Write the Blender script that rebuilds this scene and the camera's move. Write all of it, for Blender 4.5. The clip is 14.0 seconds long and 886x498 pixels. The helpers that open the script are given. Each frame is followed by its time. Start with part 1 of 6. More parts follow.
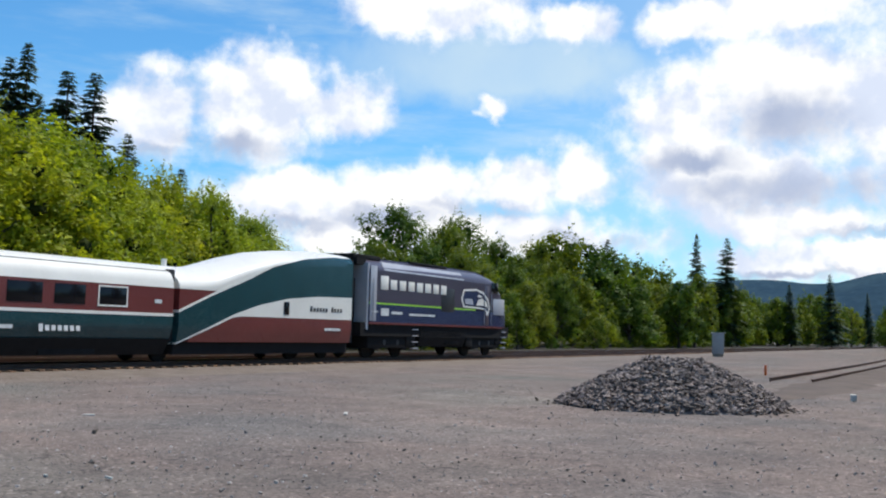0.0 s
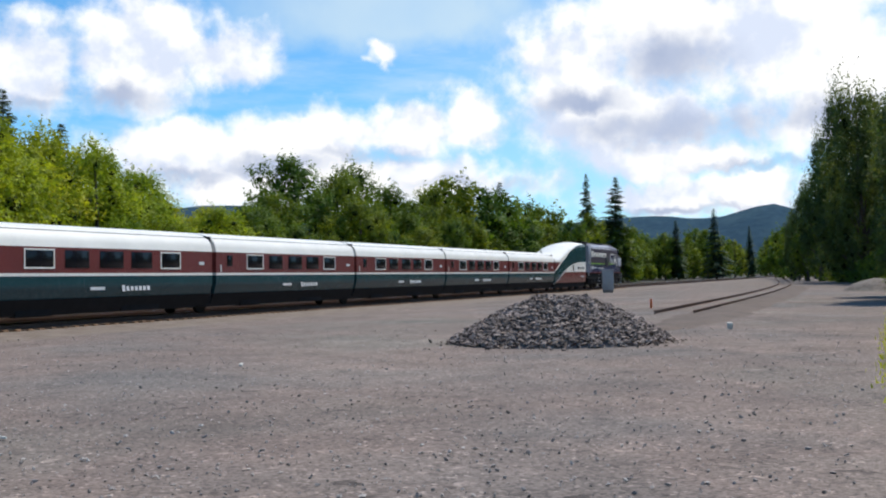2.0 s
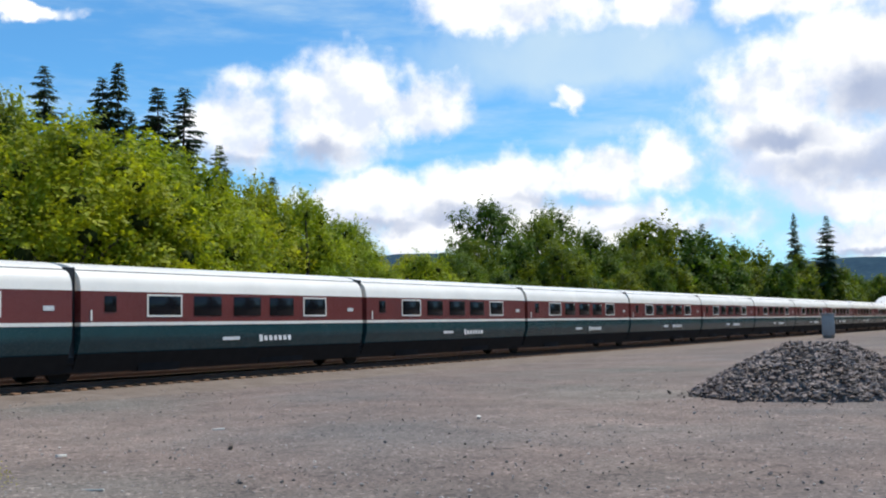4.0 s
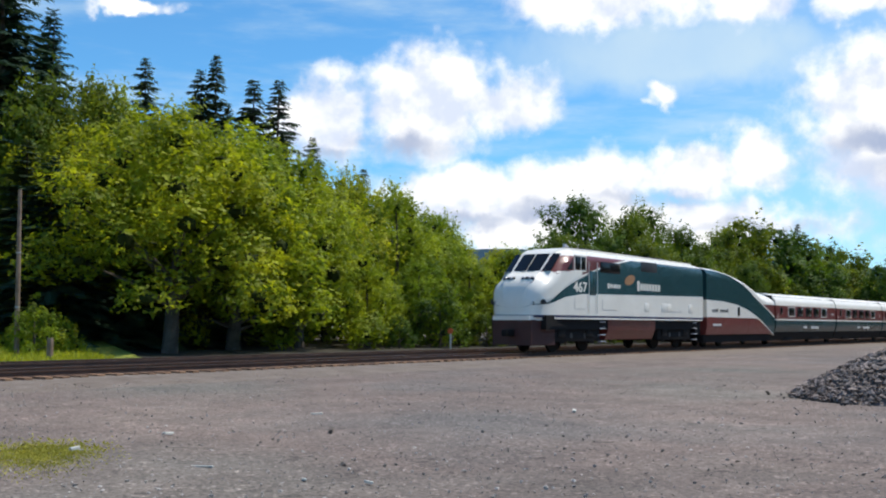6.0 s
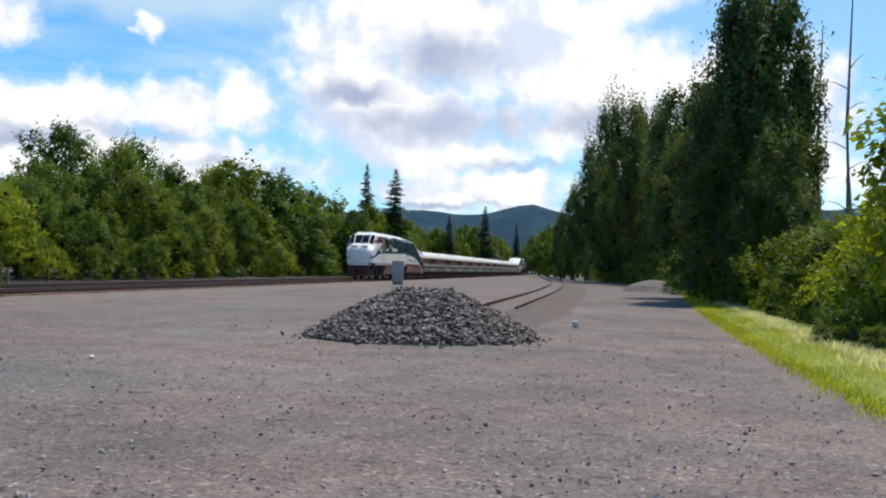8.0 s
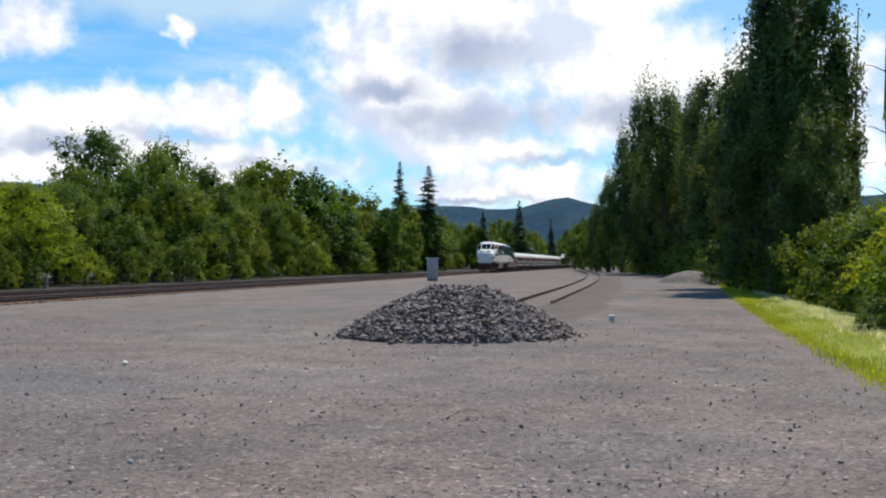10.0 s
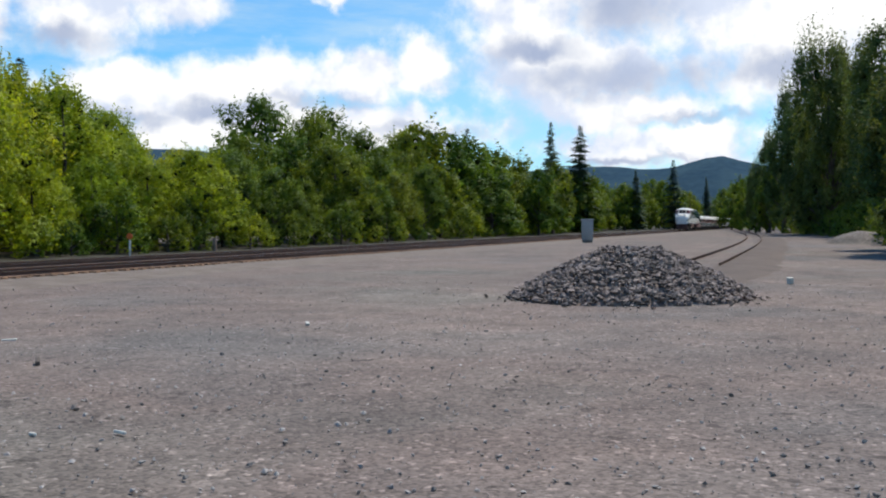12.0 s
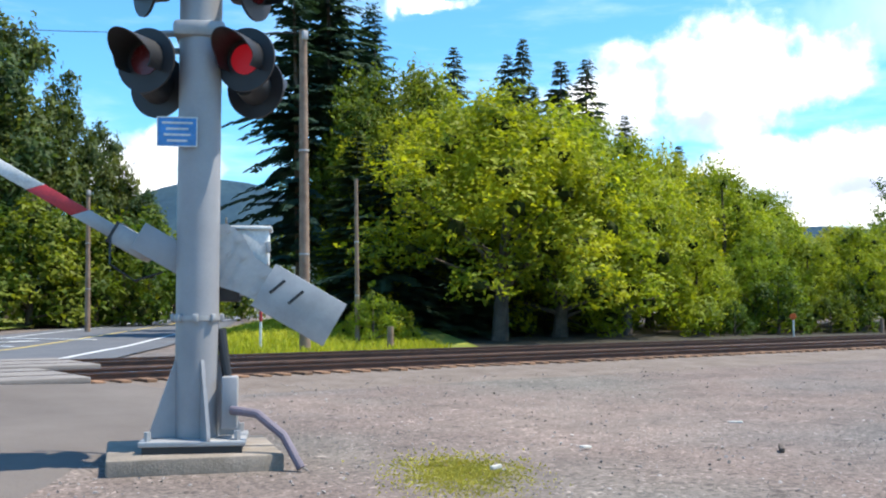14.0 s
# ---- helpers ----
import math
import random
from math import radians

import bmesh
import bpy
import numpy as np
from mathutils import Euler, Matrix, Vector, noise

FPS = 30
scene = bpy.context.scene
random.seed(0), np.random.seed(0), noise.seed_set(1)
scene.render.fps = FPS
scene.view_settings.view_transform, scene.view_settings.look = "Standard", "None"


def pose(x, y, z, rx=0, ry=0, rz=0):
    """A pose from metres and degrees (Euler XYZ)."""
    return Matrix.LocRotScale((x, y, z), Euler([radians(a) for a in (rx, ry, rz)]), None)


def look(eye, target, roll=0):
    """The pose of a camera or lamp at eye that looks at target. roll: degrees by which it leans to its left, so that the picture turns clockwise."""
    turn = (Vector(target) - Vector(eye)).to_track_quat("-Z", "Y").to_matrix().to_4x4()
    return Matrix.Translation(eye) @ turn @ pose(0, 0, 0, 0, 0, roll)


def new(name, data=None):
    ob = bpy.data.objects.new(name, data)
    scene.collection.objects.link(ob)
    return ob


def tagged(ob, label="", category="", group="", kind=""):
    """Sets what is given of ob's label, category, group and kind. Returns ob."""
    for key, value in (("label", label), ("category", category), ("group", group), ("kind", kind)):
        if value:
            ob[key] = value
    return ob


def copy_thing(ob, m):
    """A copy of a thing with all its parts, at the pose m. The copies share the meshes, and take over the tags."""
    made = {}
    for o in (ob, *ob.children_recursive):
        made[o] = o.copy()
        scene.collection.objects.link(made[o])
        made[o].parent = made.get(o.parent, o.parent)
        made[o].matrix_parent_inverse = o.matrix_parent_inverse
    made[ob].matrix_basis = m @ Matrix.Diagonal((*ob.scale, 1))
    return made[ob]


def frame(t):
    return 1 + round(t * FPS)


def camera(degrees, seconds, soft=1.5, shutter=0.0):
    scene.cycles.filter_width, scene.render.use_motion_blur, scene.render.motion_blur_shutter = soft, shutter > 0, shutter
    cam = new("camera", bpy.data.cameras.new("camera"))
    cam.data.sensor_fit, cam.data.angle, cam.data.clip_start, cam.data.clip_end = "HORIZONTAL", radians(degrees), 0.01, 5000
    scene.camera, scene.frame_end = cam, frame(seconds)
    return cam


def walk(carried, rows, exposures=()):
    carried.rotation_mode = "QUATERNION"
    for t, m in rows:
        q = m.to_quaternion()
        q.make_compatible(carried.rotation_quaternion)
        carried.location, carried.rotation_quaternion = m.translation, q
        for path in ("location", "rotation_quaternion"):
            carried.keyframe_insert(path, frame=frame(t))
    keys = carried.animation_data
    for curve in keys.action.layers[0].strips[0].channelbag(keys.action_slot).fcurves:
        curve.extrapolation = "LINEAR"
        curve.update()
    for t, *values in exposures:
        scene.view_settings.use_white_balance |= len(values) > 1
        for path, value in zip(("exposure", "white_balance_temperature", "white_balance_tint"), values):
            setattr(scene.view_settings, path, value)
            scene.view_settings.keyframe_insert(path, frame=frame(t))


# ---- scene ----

# the camera lifts its exposure as it turns to the wood
EXPOSURES = [(0.0, -0.15), (5.3, -0.1), (8.0, -0.15), (11.5, -0.15), (12.5, -0.2), (13.2, 0.15), (14.0, 0.6)]
cam = camera(46.59, 14.0, soft=2.1, shutter=0.0)
walk(cam, [
    (0.0, pose(0.002, 0.001, 1.528, 94.571, -1.538, 27.634)),
    (0.5, pose(0.248, -0.067, 1.532, 93.363, -0.577, 27.043)),
    (1.0, pose(0.297, -0.106, 1.469, 93.463, -0.746, 25.325)),
    (1.5, pose(0.306, -0.186, 1.507, 93.820, -0.024, 23.228)),
    (2.0, pose(0.271, -0.285, 1.521, 91.609, 0.903, 21.938)),
    (2.5, pose(-0.052, 0.102, 1.569, 93.139, -1.285, 28.233)),
    (3.0, pose(-0.695, 0.438, 1.590, 93.902, -0.690, 29.877)),
    (5.3, pose(-1.210, 0.287, 1.488, 94.142, 2.047, 41.377)),
    (5.5, pose(-1.241, 0.252, 1.490, 93.796, 0.694, 43.791)),
    (6.0, pose(-1.247, 0.309, 1.482, 94.106, -0.363, 37.275)),
    (6.5, pose(-1.238, 0.245, 1.501, 91.144, 0.146, 30.365)),
    (7.0, pose(-1.414, 0.122, 1.503, 87.188, -0.045, 26.635)),
    (7.5, pose(-1.975, 0.572, 1.496, 90.844, -1.164, 20.509)),
    (8.0, pose(-2.309, 0.693, 1.526, 91.064, -1.457, 8.884)),
    (8.2, pose(-2.307, 0.724, 1.529, 90.382, -0.438, 7.023)),
    (10.3, pose(-2.302, 1.021, 1.562, 90.837, 0.116, 11.589)),
    (10.5, pose(-2.326, 1.094, 1.561, 90.653, 0.148, 12.211)),
    (11.0, pose(-2.362, 1.130, 1.553, 90.296, -1.844, 15.418)),
    (11.5, pose(-2.580, 1.163, 1.541, 90.105, -2.296, 15.663)),
    (12.0, pose(-2.842, 1.132, 1.547, 88.675, 0.218, 19.095)),
    (12.5, pose(-3.096, 0.929, 1.611, 91.400, -0.968, 31.954)),
    (13.0, pose(-3.475, 0.953, 1.557, 91.804, -0.253, 43.565)),
    (13.5, pose(-3.628, 0.795, 1.564, 92.307, 2.005, 52.267)),
    (14.0, pose(-4.012, 0.844, 1.588, 93.152, 0.024, 53.613)),
], exposures=EXPOSURES)

# ---- world, sun, exposure ----
SUN_AZ, SUN_EL = radians(-32), radians(63)      # azimuth from +y towards -x, elevation
sun_way = Vector((-math.sin(SUN_AZ) * math.cos(SUN_EL), math.cos(SUN_AZ) * math.cos(SUN_EL), math.sin(SUN_EL)))
sun = new("sun", bpy.data.lights.new("sun", "SUN"))
sun.data.energy, sun.data.angle, sun.data.color = 5.0, radians(0.53), (1.0, 0.94, 0.84)
sun.matrix_world = look((0, 0, 60), Vector((0, 0, 60)) - sun_way)

world = bpy.data.worlds.new("sky")
scene.world = world
world.use_nodes = True
wt = world.node_tree
wt.nodes.clear()


class Net:
    """Short hand for node trees: sockets or numbers in, socket out."""

    def __init__(self, tree):
        self.tree = tree

    def node(self, kind, inputs=(), **props):
        n = self.tree.nodes.new(kind)
        for key, value in props.items():
            setattr(n, key, value)
        for key, value in (inputs.items() if isinstance(inputs, dict) else enumerate(inputs)):
            if isinstance(value, bpy.types.NodeSocket):
                self.tree.links.new(value, n.inputs[key])
            elif value is not None:
                n.inputs[key].default_value = value
        return n

    def math(self, op, *a):
        return self.node("ShaderNodeMath", list(a), operation=op).outputs[0]

    def mix(self, fac, a, b, blend="MIX"):
        n = self.node("ShaderNodeMix", data_type="RGBA", blend_type=blend)
        for key, value in ((0, fac), (6, a), (7, b)):
            if isinstance(value, bpy.types.NodeSocket):
                self.tree.links.new(value, n.inputs[key])
            else:
                n.inputs[key].default_value = (*value, 1) if isinstance(value, tuple) and len(value) == 3 else value
        return n.outputs[2]

    def noise(self, vec, scale, detail=4.0, rough=0.55, distort=0.0):
        return self.node("ShaderNodeTexNoise", {"Vector": vec, "Scale": scale, "Detail": detail, "Roughness": rough, "Distortion": distort}).outputs[0]

    def ramp(self, fac, *stops):
        n = self.node("ShaderNodeValToRGB", [fac])
        e = n.color_ramp.elements
        while len(e) < len(stops):
            e.new(0.5)
        for k, (p, c) in zip(e, stops):
            k.position, k.color = p, (*c, 1) if isinstance(c, tuple) else (c, c, c, 1)
        return n.outputs[0]

    def step(self, lo, hi, value):
        return self.node("ShaderNodeMapRange", {0: value, 1: lo, 2: hi, 3: 0.0, 4: 1.0}, interpolation_type="SMOOTHSTEP").outputs[0]


def sky_world():
    w = Net(wt)
    way = w.node("ShaderNodeTexCoord").outputs["Generated"]
    way = w.node("ShaderNodeVectorMath", [way], operation="NORMALIZE").outputs[0]
    sep = w.node("ShaderNodeSeparateXYZ", [way])
    az = w.math("MULTIPLY", w.math("ARCTAN2", w.math("MULTIPLY", sep.outputs[0], -1.0), sep.outputs[1]), 57.2958)
    el = w.math("MULTIPLY", w.math("ARCSINE", sep.outputs[2]), 57.2958)
    big = w.noise(way, 14.0, 6.0, 0.54)
    fine = w.noise(way, 46.0, 6.0, 0.62)
    soft = w.noise(way, 5.0, 5.0, 0.55)
    # slow bending of the outlines
    azw = w.math("ADD", az, w.math("MULTIPLY", w.math("SUBTRACT", w.noise(way, 22.0, 3.0), 0.5), 4.0))
    elw = w.math("ADD", el, w.math("MULTIPLY", w.math("SUBTRACT", w.noise(way, 27.0, 4.0), 0.5), 2.6))

    def blob(a, e, rw, rh, power=0.5):
        x = w.math("DIVIDE", w.math("SUBTRACT", azw, a), rw)
        y = w.math("DIVIDE", w.math("SUBTRACT", elw, e), rh)
        r = w.math("ADD", w.math("MULTIPLY", x, x), w.math("MULTIPLY", y, y))
        return w.math("SUBTRACT", 1.0, w.math("POWER", r, power))

    cumulus = CUMULUS
    m = None
    for c in cumulus:
        b = blob(*c)
        m = b if m is None else w.node("ShaderNodeMath", [m, b, 0.25], operation="SMOOTH_MAX").outputs[0]
    # broken cloud everywhere else: overhead, behind, to the sides
    side = w.math("MAXIMUM", w.step(18.5, 25.0, el), w.math("MAXIMUM", w.step(80.0, 95.0, az), w.step(18.0, 30.0, w.math("MULTIPLY", az, -1.0))))
    rest = w.math("MULTIPLY", w.math("SUBTRACT", w.noise(way, 3.2, 6.0), 0.80), 4.0)
    m = w.math("MAXIMUM", m, w.math("SUBTRACT", w.math("MULTIPLY", rest, side), w.math("MULTIPLY", w.math("SUBTRACT", 1.0, side), 3.0)))
    dens = w.math("ADD", m, w.math("ADD", w.math("MULTIPLY", w.math("SUBTRACT", big, 0.5), 1.5), w.math("MULTIPLY", w.math("SUBTRACT", fine, 0.5), 0.6)))
    alpha = w.step(-0.16, 0.48, dens)
    # thin high veil
    veil = w.node("ShaderNodeMapping", {0: way, 3: (5.0, 5.0, 26.0)}).outputs[0]
    veil = w.math("MULTIPLY", w.step(0.42, 0.78, w.noise(veil, 1.0, 6.0, 0.6)), w.math("MULTIPLY", w.step(34.0, 20.0, el), VEIL))
    milky = w.math("MAXIMUM", w.math("MULTIPLY", w.math("MULTIPLY", w.step(34.0, 12.0, az), w.math("MULTIPLY", w.step(-60.0, -30.0, az), w.step(30.0, 18.0, el))), 0.3), w.math("MULTIPLY", w.step(0.0, 0.7, blob(24.5, 14.6, 13.0, 3.2)), w.math("ADD", 0.40, w.math("MULTIPLY", soft, 0.75))))
    haze = w.math("MULTIPLY", w.step(7.0, 0.0, el), 0.6)
    # grey undersides
    shade = None
    for c in SHADES:
        b = w.step(0.0, 0.9, blob(*c))
        shade = b if shade is None else w.math("MAXIMUM", shade, b)
    shade = w.math("MULTIPLY", shade, w.math("ADD", 0.74, w.math("MULTIPLY", w.math("SUBTRACT", big, 0.45), 0.9)))
    # billows: white where the cloud thins towards the sun, bluish grey below
    above = w.node("ShaderNodeVectorMath", [way, (0.006, 0.010, 0.022)], operation="ADD").outputs[0]
    rise = w.math("ADD", w.math("SUBTRACT", big, w.noise(above, 14.0, 6.0, 0.54)), w.math("MULTIPLY", w.math("SUBTRACT", soft, w.noise(above, 5.0, 5.0, 0.55)), 0.8))
    lit = w.mix(w.step(-0.16, 0.07, rise), (0.66, 0.73, 0.88), (1.0, 1.0, 1.0))
    cloud = w.mix(w.node("ShaderNodeClamp", [shade]).outputs[0], lit, (0.36, 0.43, 0.60))
    sky = w.node("ShaderNodeTexSky", sky_type="NISHITA", sun_disc=False, sun_elevation=SUN_EL, sun_rotation=-SUN_AZ, altitude=100.0, air_density=1.0, dust_density=0.35, ozone_density=2.2).outputs[0]
    veiled = w.mix(w.math("MAXIMUM", w.math("MAXIMUM", veil, haze), milky), w.mix(1.0, sky, (SKY * 0.50, SKY * 0.98, SKY * 1.25), "MULTIPLY"), w.mix(1.0, (0.74, 0.91, 1.0), (CLOUD * 0.82,) * 3, "MULTIPLY"))
    col = w.mix(alpha, veiled, w.mix(1.0, cloud, (CLOUD,) * 3, "MULTIPLY"))
    bg = w.node("ShaderNodeBackground", {0: col, 1: 1.0})
    out = w.node("ShaderNodeOutputWorld", [bg.outputs[0]])


SKY, CLOUD, VEIL = 0.145, 1.24, 0.55
# azimuth, elevation, half width, half height in degrees
CUMULUS = [(43.9, 11.0, 3.6, 2.9), (38.0, 12.0, 4.4, 3.2), (34.0, 12.0, 3.4, 1.9), (35.5, 6.9, 6.0, 1.9), (28.9, 7.8, 5.6, 2.1), (24.0, 8.2, 4.6, 1.9),
           (19.8, 8.8, 2.2, 1.9), (26.5, 5.4, 15.0, 1.9), (14.6, 11.4, 4.6, 3.4), (9.0, 13.2, 4.6, 4.0), (5.0, 12.0, 5.8, 4.6), (10.4, 8.4, 9.0, 2.4),
           (28.5, 17.6, 6.0, 1.7), (20.5, 16.8, 2.6, 1.5), (13.7, 17.0, 3.4, 1.5), (25.3, 12.2, 1.0, 0.9), (9.0, 6.2, 6.2, 1.3), (8.0, 4.2, 9.0, 1.3),
           (0.0, 9.5, 6.0, 5.0), (-8.0, 8.0, 7.0, 5.0), (69.5, 7.4, 4.0, 2.4), (54.7, 16.6, 2.6, 0.5), (8.0, 17.5, 6.0, 2.2), (-1.0, 16.0, 6.0, 2.5)]
SHADES = [(39.8, 9.9, 4.8, 1.1), (9.0, 7.9, 9.5, 1.9), (9.0, 11.6, 4.4, 2.4), (14.2, 9.6, 4.4, 1.3), (31.0, 6.2, 5.0, 0.9), (4.0, 5.5, 7.0, 0.6), (1.0, 8.2, 5.0, 1.2), (26.0, 6.8, 5.0, 0.8), (36.0, 5.8, 5.0, 0.8), (44.0, 9.2, 3.0, 0.8), (10.0, 3.4, 9.0, 0.5), (20.0, 5.2, 6.0, 0.7)]
sky_world()


# ---- materials ----
def surface(name, colours, scale=3.0, rough=0.7, metal=0.0, bump=0.0, bump_scale=40.0, fine=0.35, spec=0.5, object_random=0.0, island_random=0.0):
    """A two-scale noisy paint or mineral surface. colours: (p, rgb) stops of the large noise."""
    m = bpy.data.materials.new(name)
    m.use_nodes = True
    t = Net(m.node_tree)
    m.node_tree.nodes.clear()
    pos = t.node("ShaderNodeTexCoord").outputs["Object"]
    large = t.noise(pos, scale, 5.0, 0.6)
    small = t.noise(pos, bump_scale, 4.0, 0.6)
    col = t.ramp(large, *colours)
    col = t.mix(fine, col, t.mix(1.0, col, t.ramp(small, (0.25, 0.55), (0.75, 1.45)), "MULTIPLY"))
    if object_random:
        r = t.node("ShaderNodeObjectInfo").outputs["Random"]
        col = t.mix(1.0, col, t.ramp(r, (0.0, 1.0 - object_random), (1.0, 1.0 + object_random)), "MULTIPLY")
    if island_random:
        r = t.node("ShaderNodeNewGeometry").outputs["Random Per Island"]
        col = t.mix(1.0, col, t.ramp(r, (0.0, 1.0 - island_random), (1.0, 1.0 + island_random)), "MULTIPLY")
    b = t.node("ShaderNodeBsdfPrincipled", {"Base Color": col, "Metallic": metal, "Specular IOR Level": spec})
    t.tree.links.new(t.node("ShaderNodeMapRange", {0: small, 1: 0.2, 2: 0.8, 3: max(0.02, rough - 0.12), 4: min(1, rough + 0.12)}).outputs[0], b.inputs["Roughness"])
    if bump:
        t.tree.links.new(t.node("ShaderNodeBump", {"Strength": bump, "Distance": 0.02, "Height": small}).outputs[0], b.inputs["Normal"])
    t.node("ShaderNodeOutputMaterial", [b.outputs[0]])
    return m


def shades(rgb, spread=0.2):
    return [(0.3, tuple(c * (1 - spread) for c in rgb)), (0.7, tuple(c * (1 + spread) for c in rgb))]


def leafy(name, dark, light, scale=0.5, trans=0.35, own_tint=True):
    m = bpy.data.materials.new(name)
    m.use_nodes = True
    t = Net(m.node_tree)
    m.node_tree.nodes.clear()
    pos = t.node("ShaderNodeTexCoord").outputs["Object"]
    col = t.mix(t.step(0.3, 0.7, t.noise(pos, scale, 3.0)), dark, light)
    isl = t.node("ShaderNodeNewGeometry").outputs["Random Per Island"]
    col = t.mix(1.0, col, t.ramp(isl, (0.0, 0.8), (1.0, 1.2)), "MULTIPLY")
    own = t.node("ShaderNodeObjectInfo").outputs["Random"]
    col = t.mix(1.0 if own_tint else 0.0, col, t.ramp(own, (0.0, (0.62, 0.80, 0.9)), (1.0, (1.35, 1.15, 0.9))), "MULTIPLY")
    b = t.node("ShaderNodeBsdfPrincipled", {"Base Color": col, "Roughness": 0.6, "Specular IOR Level": 0.25})
    tr = t.node("ShaderNodeBsdfTranslucent", {0: t.mix(1.0, col, (1.5, 1.5, 0.7), "MULTIPLY")})
    mix = t.node("ShaderNodeMixShader", [trans, b.outputs[0], tr.outputs[0]])
    t.node("ShaderNodeOutputMaterial", [mix.outputs[0]])
    return m


def glowing(name, rgb, power):
    m = bpy.data.materials.new(name)
    m.use_nodes = True
    b = m.node_tree.nodes["Principled BSDF"]
    b.inputs["Base Color"].default_value = (*[c * 0.12 for c in rgb], 1)
    b.inputs["Emission Color"].default_value = (*rgb, 1)
    b.inputs["Emission Strength"].default_value = power
    return m


def gravel_ground():
    m = bpy.data.materials.new("gravel_ground")
    m.use_nodes = True
    t = Net(m.node_tree)
    m.node_tree.nodes.clear()
    pos = t.node("ShaderNodeTexCoord").outputs["Object"]
    flat = t.node("ShaderNodeMapping", {0: pos, 3: (1, 1, 0.01)}).outputs[0]
    patch = t.noise(flat, 0.16, 5.0, 0.6)
    wear = t.noise(flat, 0.9, 6.0, 0.65)
    col = t.ramp(patch, (0.3, (0.127, 0.111, 0.103)), (0.5, (0.172, 0.142, 0.128)), (0.72, (0.217, 0.182, 0.160)))
    col = t.mix(0.60, col, t.mix(1.0, col, t.ramp(wear, (0.28, 0.62), (0.72, 1.38)), "MULTIPLY"))
    cell = t.node("ShaderNodeTexVoronoi", {"Vector": flat, "Scale": 30.0, "Randomness": 1.0})
    tone = t.node("ShaderNodeSeparateColor", [cell.outputs["Color"]]).outputs[0]
    col = t.mix(0.80, col, t.mix(1.0, col, t.ramp(tone, (0.0, 0.45), (0.5, 0.95), (0.95, 1.25), (1.0, 2.4)), "MULTIPLY"))
    coarse = t.node("ShaderNodeTexVoronoi", {"Vector": flat, "Scale": 7.0, "Randomness": 1.0})
    tone2 = t.node("ShaderNodeSeparateColor", [coarse.outputs["Color"]]).outputs[1]
    clump = t.step(0.50, 0.62, t.noise(flat, 2.6, 4.0, 0.6))
    col = t.mix(t.math("MULTIPLY", clump, 1.0), col, t.mix(1.0, col, t.ramp(tone2, (0.0, 0.45), (0.2, 0.92), (0.92, 1.1), (1.0, 1.7)), "MULTIPLY"))
    hue = t.noise(flat, 0.11, 4.0, 0.55)
    col = t.mix(1.0, col, t.ramp(hue, (0.34, (0.94, 1.0, 1.00)), (0.5, (1.07, 0.99, 0.93)), (0.66, (0.95, 1.02, 0.96))), "MULTIPLY")
    height = t.math("SUBTRACT", 1.0, cell.outputs["Distance"])
    b = t.node("ShaderNodeBsdfPrincipled", {"Base Color": col, "Roughness": 0.92, "Specular IOR Level": 0.2})
    t.tree.links.new(t.node("ShaderNodeBump", {"Strength": 0.22, "Distance": 0.03, "Height": t.math("ADD", height, t.math("MULTIPLY", wear, 1.2))}).outputs[0], b.inputs["Normal"])
    t.node("ShaderNodeOutputMaterial", [b.outputs[0]])
    return m


M = {}
M["gravel"] = gravel_ground()
M["stone"] = surface("crushed_stone", [(0.3, (0.125, 0.095, 0.083)), (0.7, (0.275, 0.22, 0.19))], 2.0, 0.9, bump=0.4, island_random=0.65)
M["pebble"] = surface("loose_pebble", [(0.3, (0.15, 0.13, 0.12)), (0.7, (0.36, 0.33, 0.30))], 0.7, 0.9, bump=0.3, island_random=0.6)
M["ballast"] = surface("ballast", [(0.3, (0.125, 0.092, 0.07)), (0.7, (0.205, 0.165, 0.132))], 1.2, 0.95, bump=1.0, bump_scale=22, fine=0.8)
M["rust"] = surface("rusty_rail", [(0.3, (0.05, 0.028, 0.02)), (0.7, (0.11, 0.055, 0.035))], 3, 0.75, bump=0.2)
M["polished"] = surface("polished_railhead", shades((0.33, 0.33, 0.35)), 3, 0.3, metal=1.0)
M["tie"] = surface("creosoted_tie", [(0.3, (0.16, 0.085, 0.045)), (0.7, (0.30, 0.17, 0.095))], 4, 0.9, bump=0.4, object_random=0.3)
M["asphalt"] = surface("asphalt", [(0.3, (0.085, 0.088, 0.096)), (0.7, (0.12, 0.124, 0.132))], 0.6, 0.85, bump=0.3, bump_scale=60)
M["dirt"] = surface("dirt_road", [(0.3, (0.105, 0.085, 0.07)), (0.7, (0.15, 0.125, 0.105))], 0.5, 0.95, bump=0.4, bump_scale=30)
M["concrete"] = surface("concrete", [(0.3, (0.17, 0.14, 0.105)), (0.7, (0.30, 0.25, 0.20))], 2.5, 0.9, bump=0.4)
M["panel"] = surface("crossing_panel", [(0.3, (0.17, 0.15, 0.135)), (0.7, (0.25, 0.225, 0.20))], 1.5, 0.9, bump=0.3)
M["road_paint"] = surface("road_paint", shades((0.7, 0.7, 0.68)), 4, 0.7)
M["yellow_paint"] = surface("yellow_road_paint", shades((0.6, 0.45, 0.12)), 4, 0.7)
M["leaf"] = leafy("deciduous_leaf", (0.12, 0.168, 0.013), (0.37, 0.41, 0.030), trans=0.45)
M["leaf_deep"] = leafy("deep_green_leaf", (0.048, 0.086, 0.011), (0.185, 0.235, 0.024), trans=0.38)
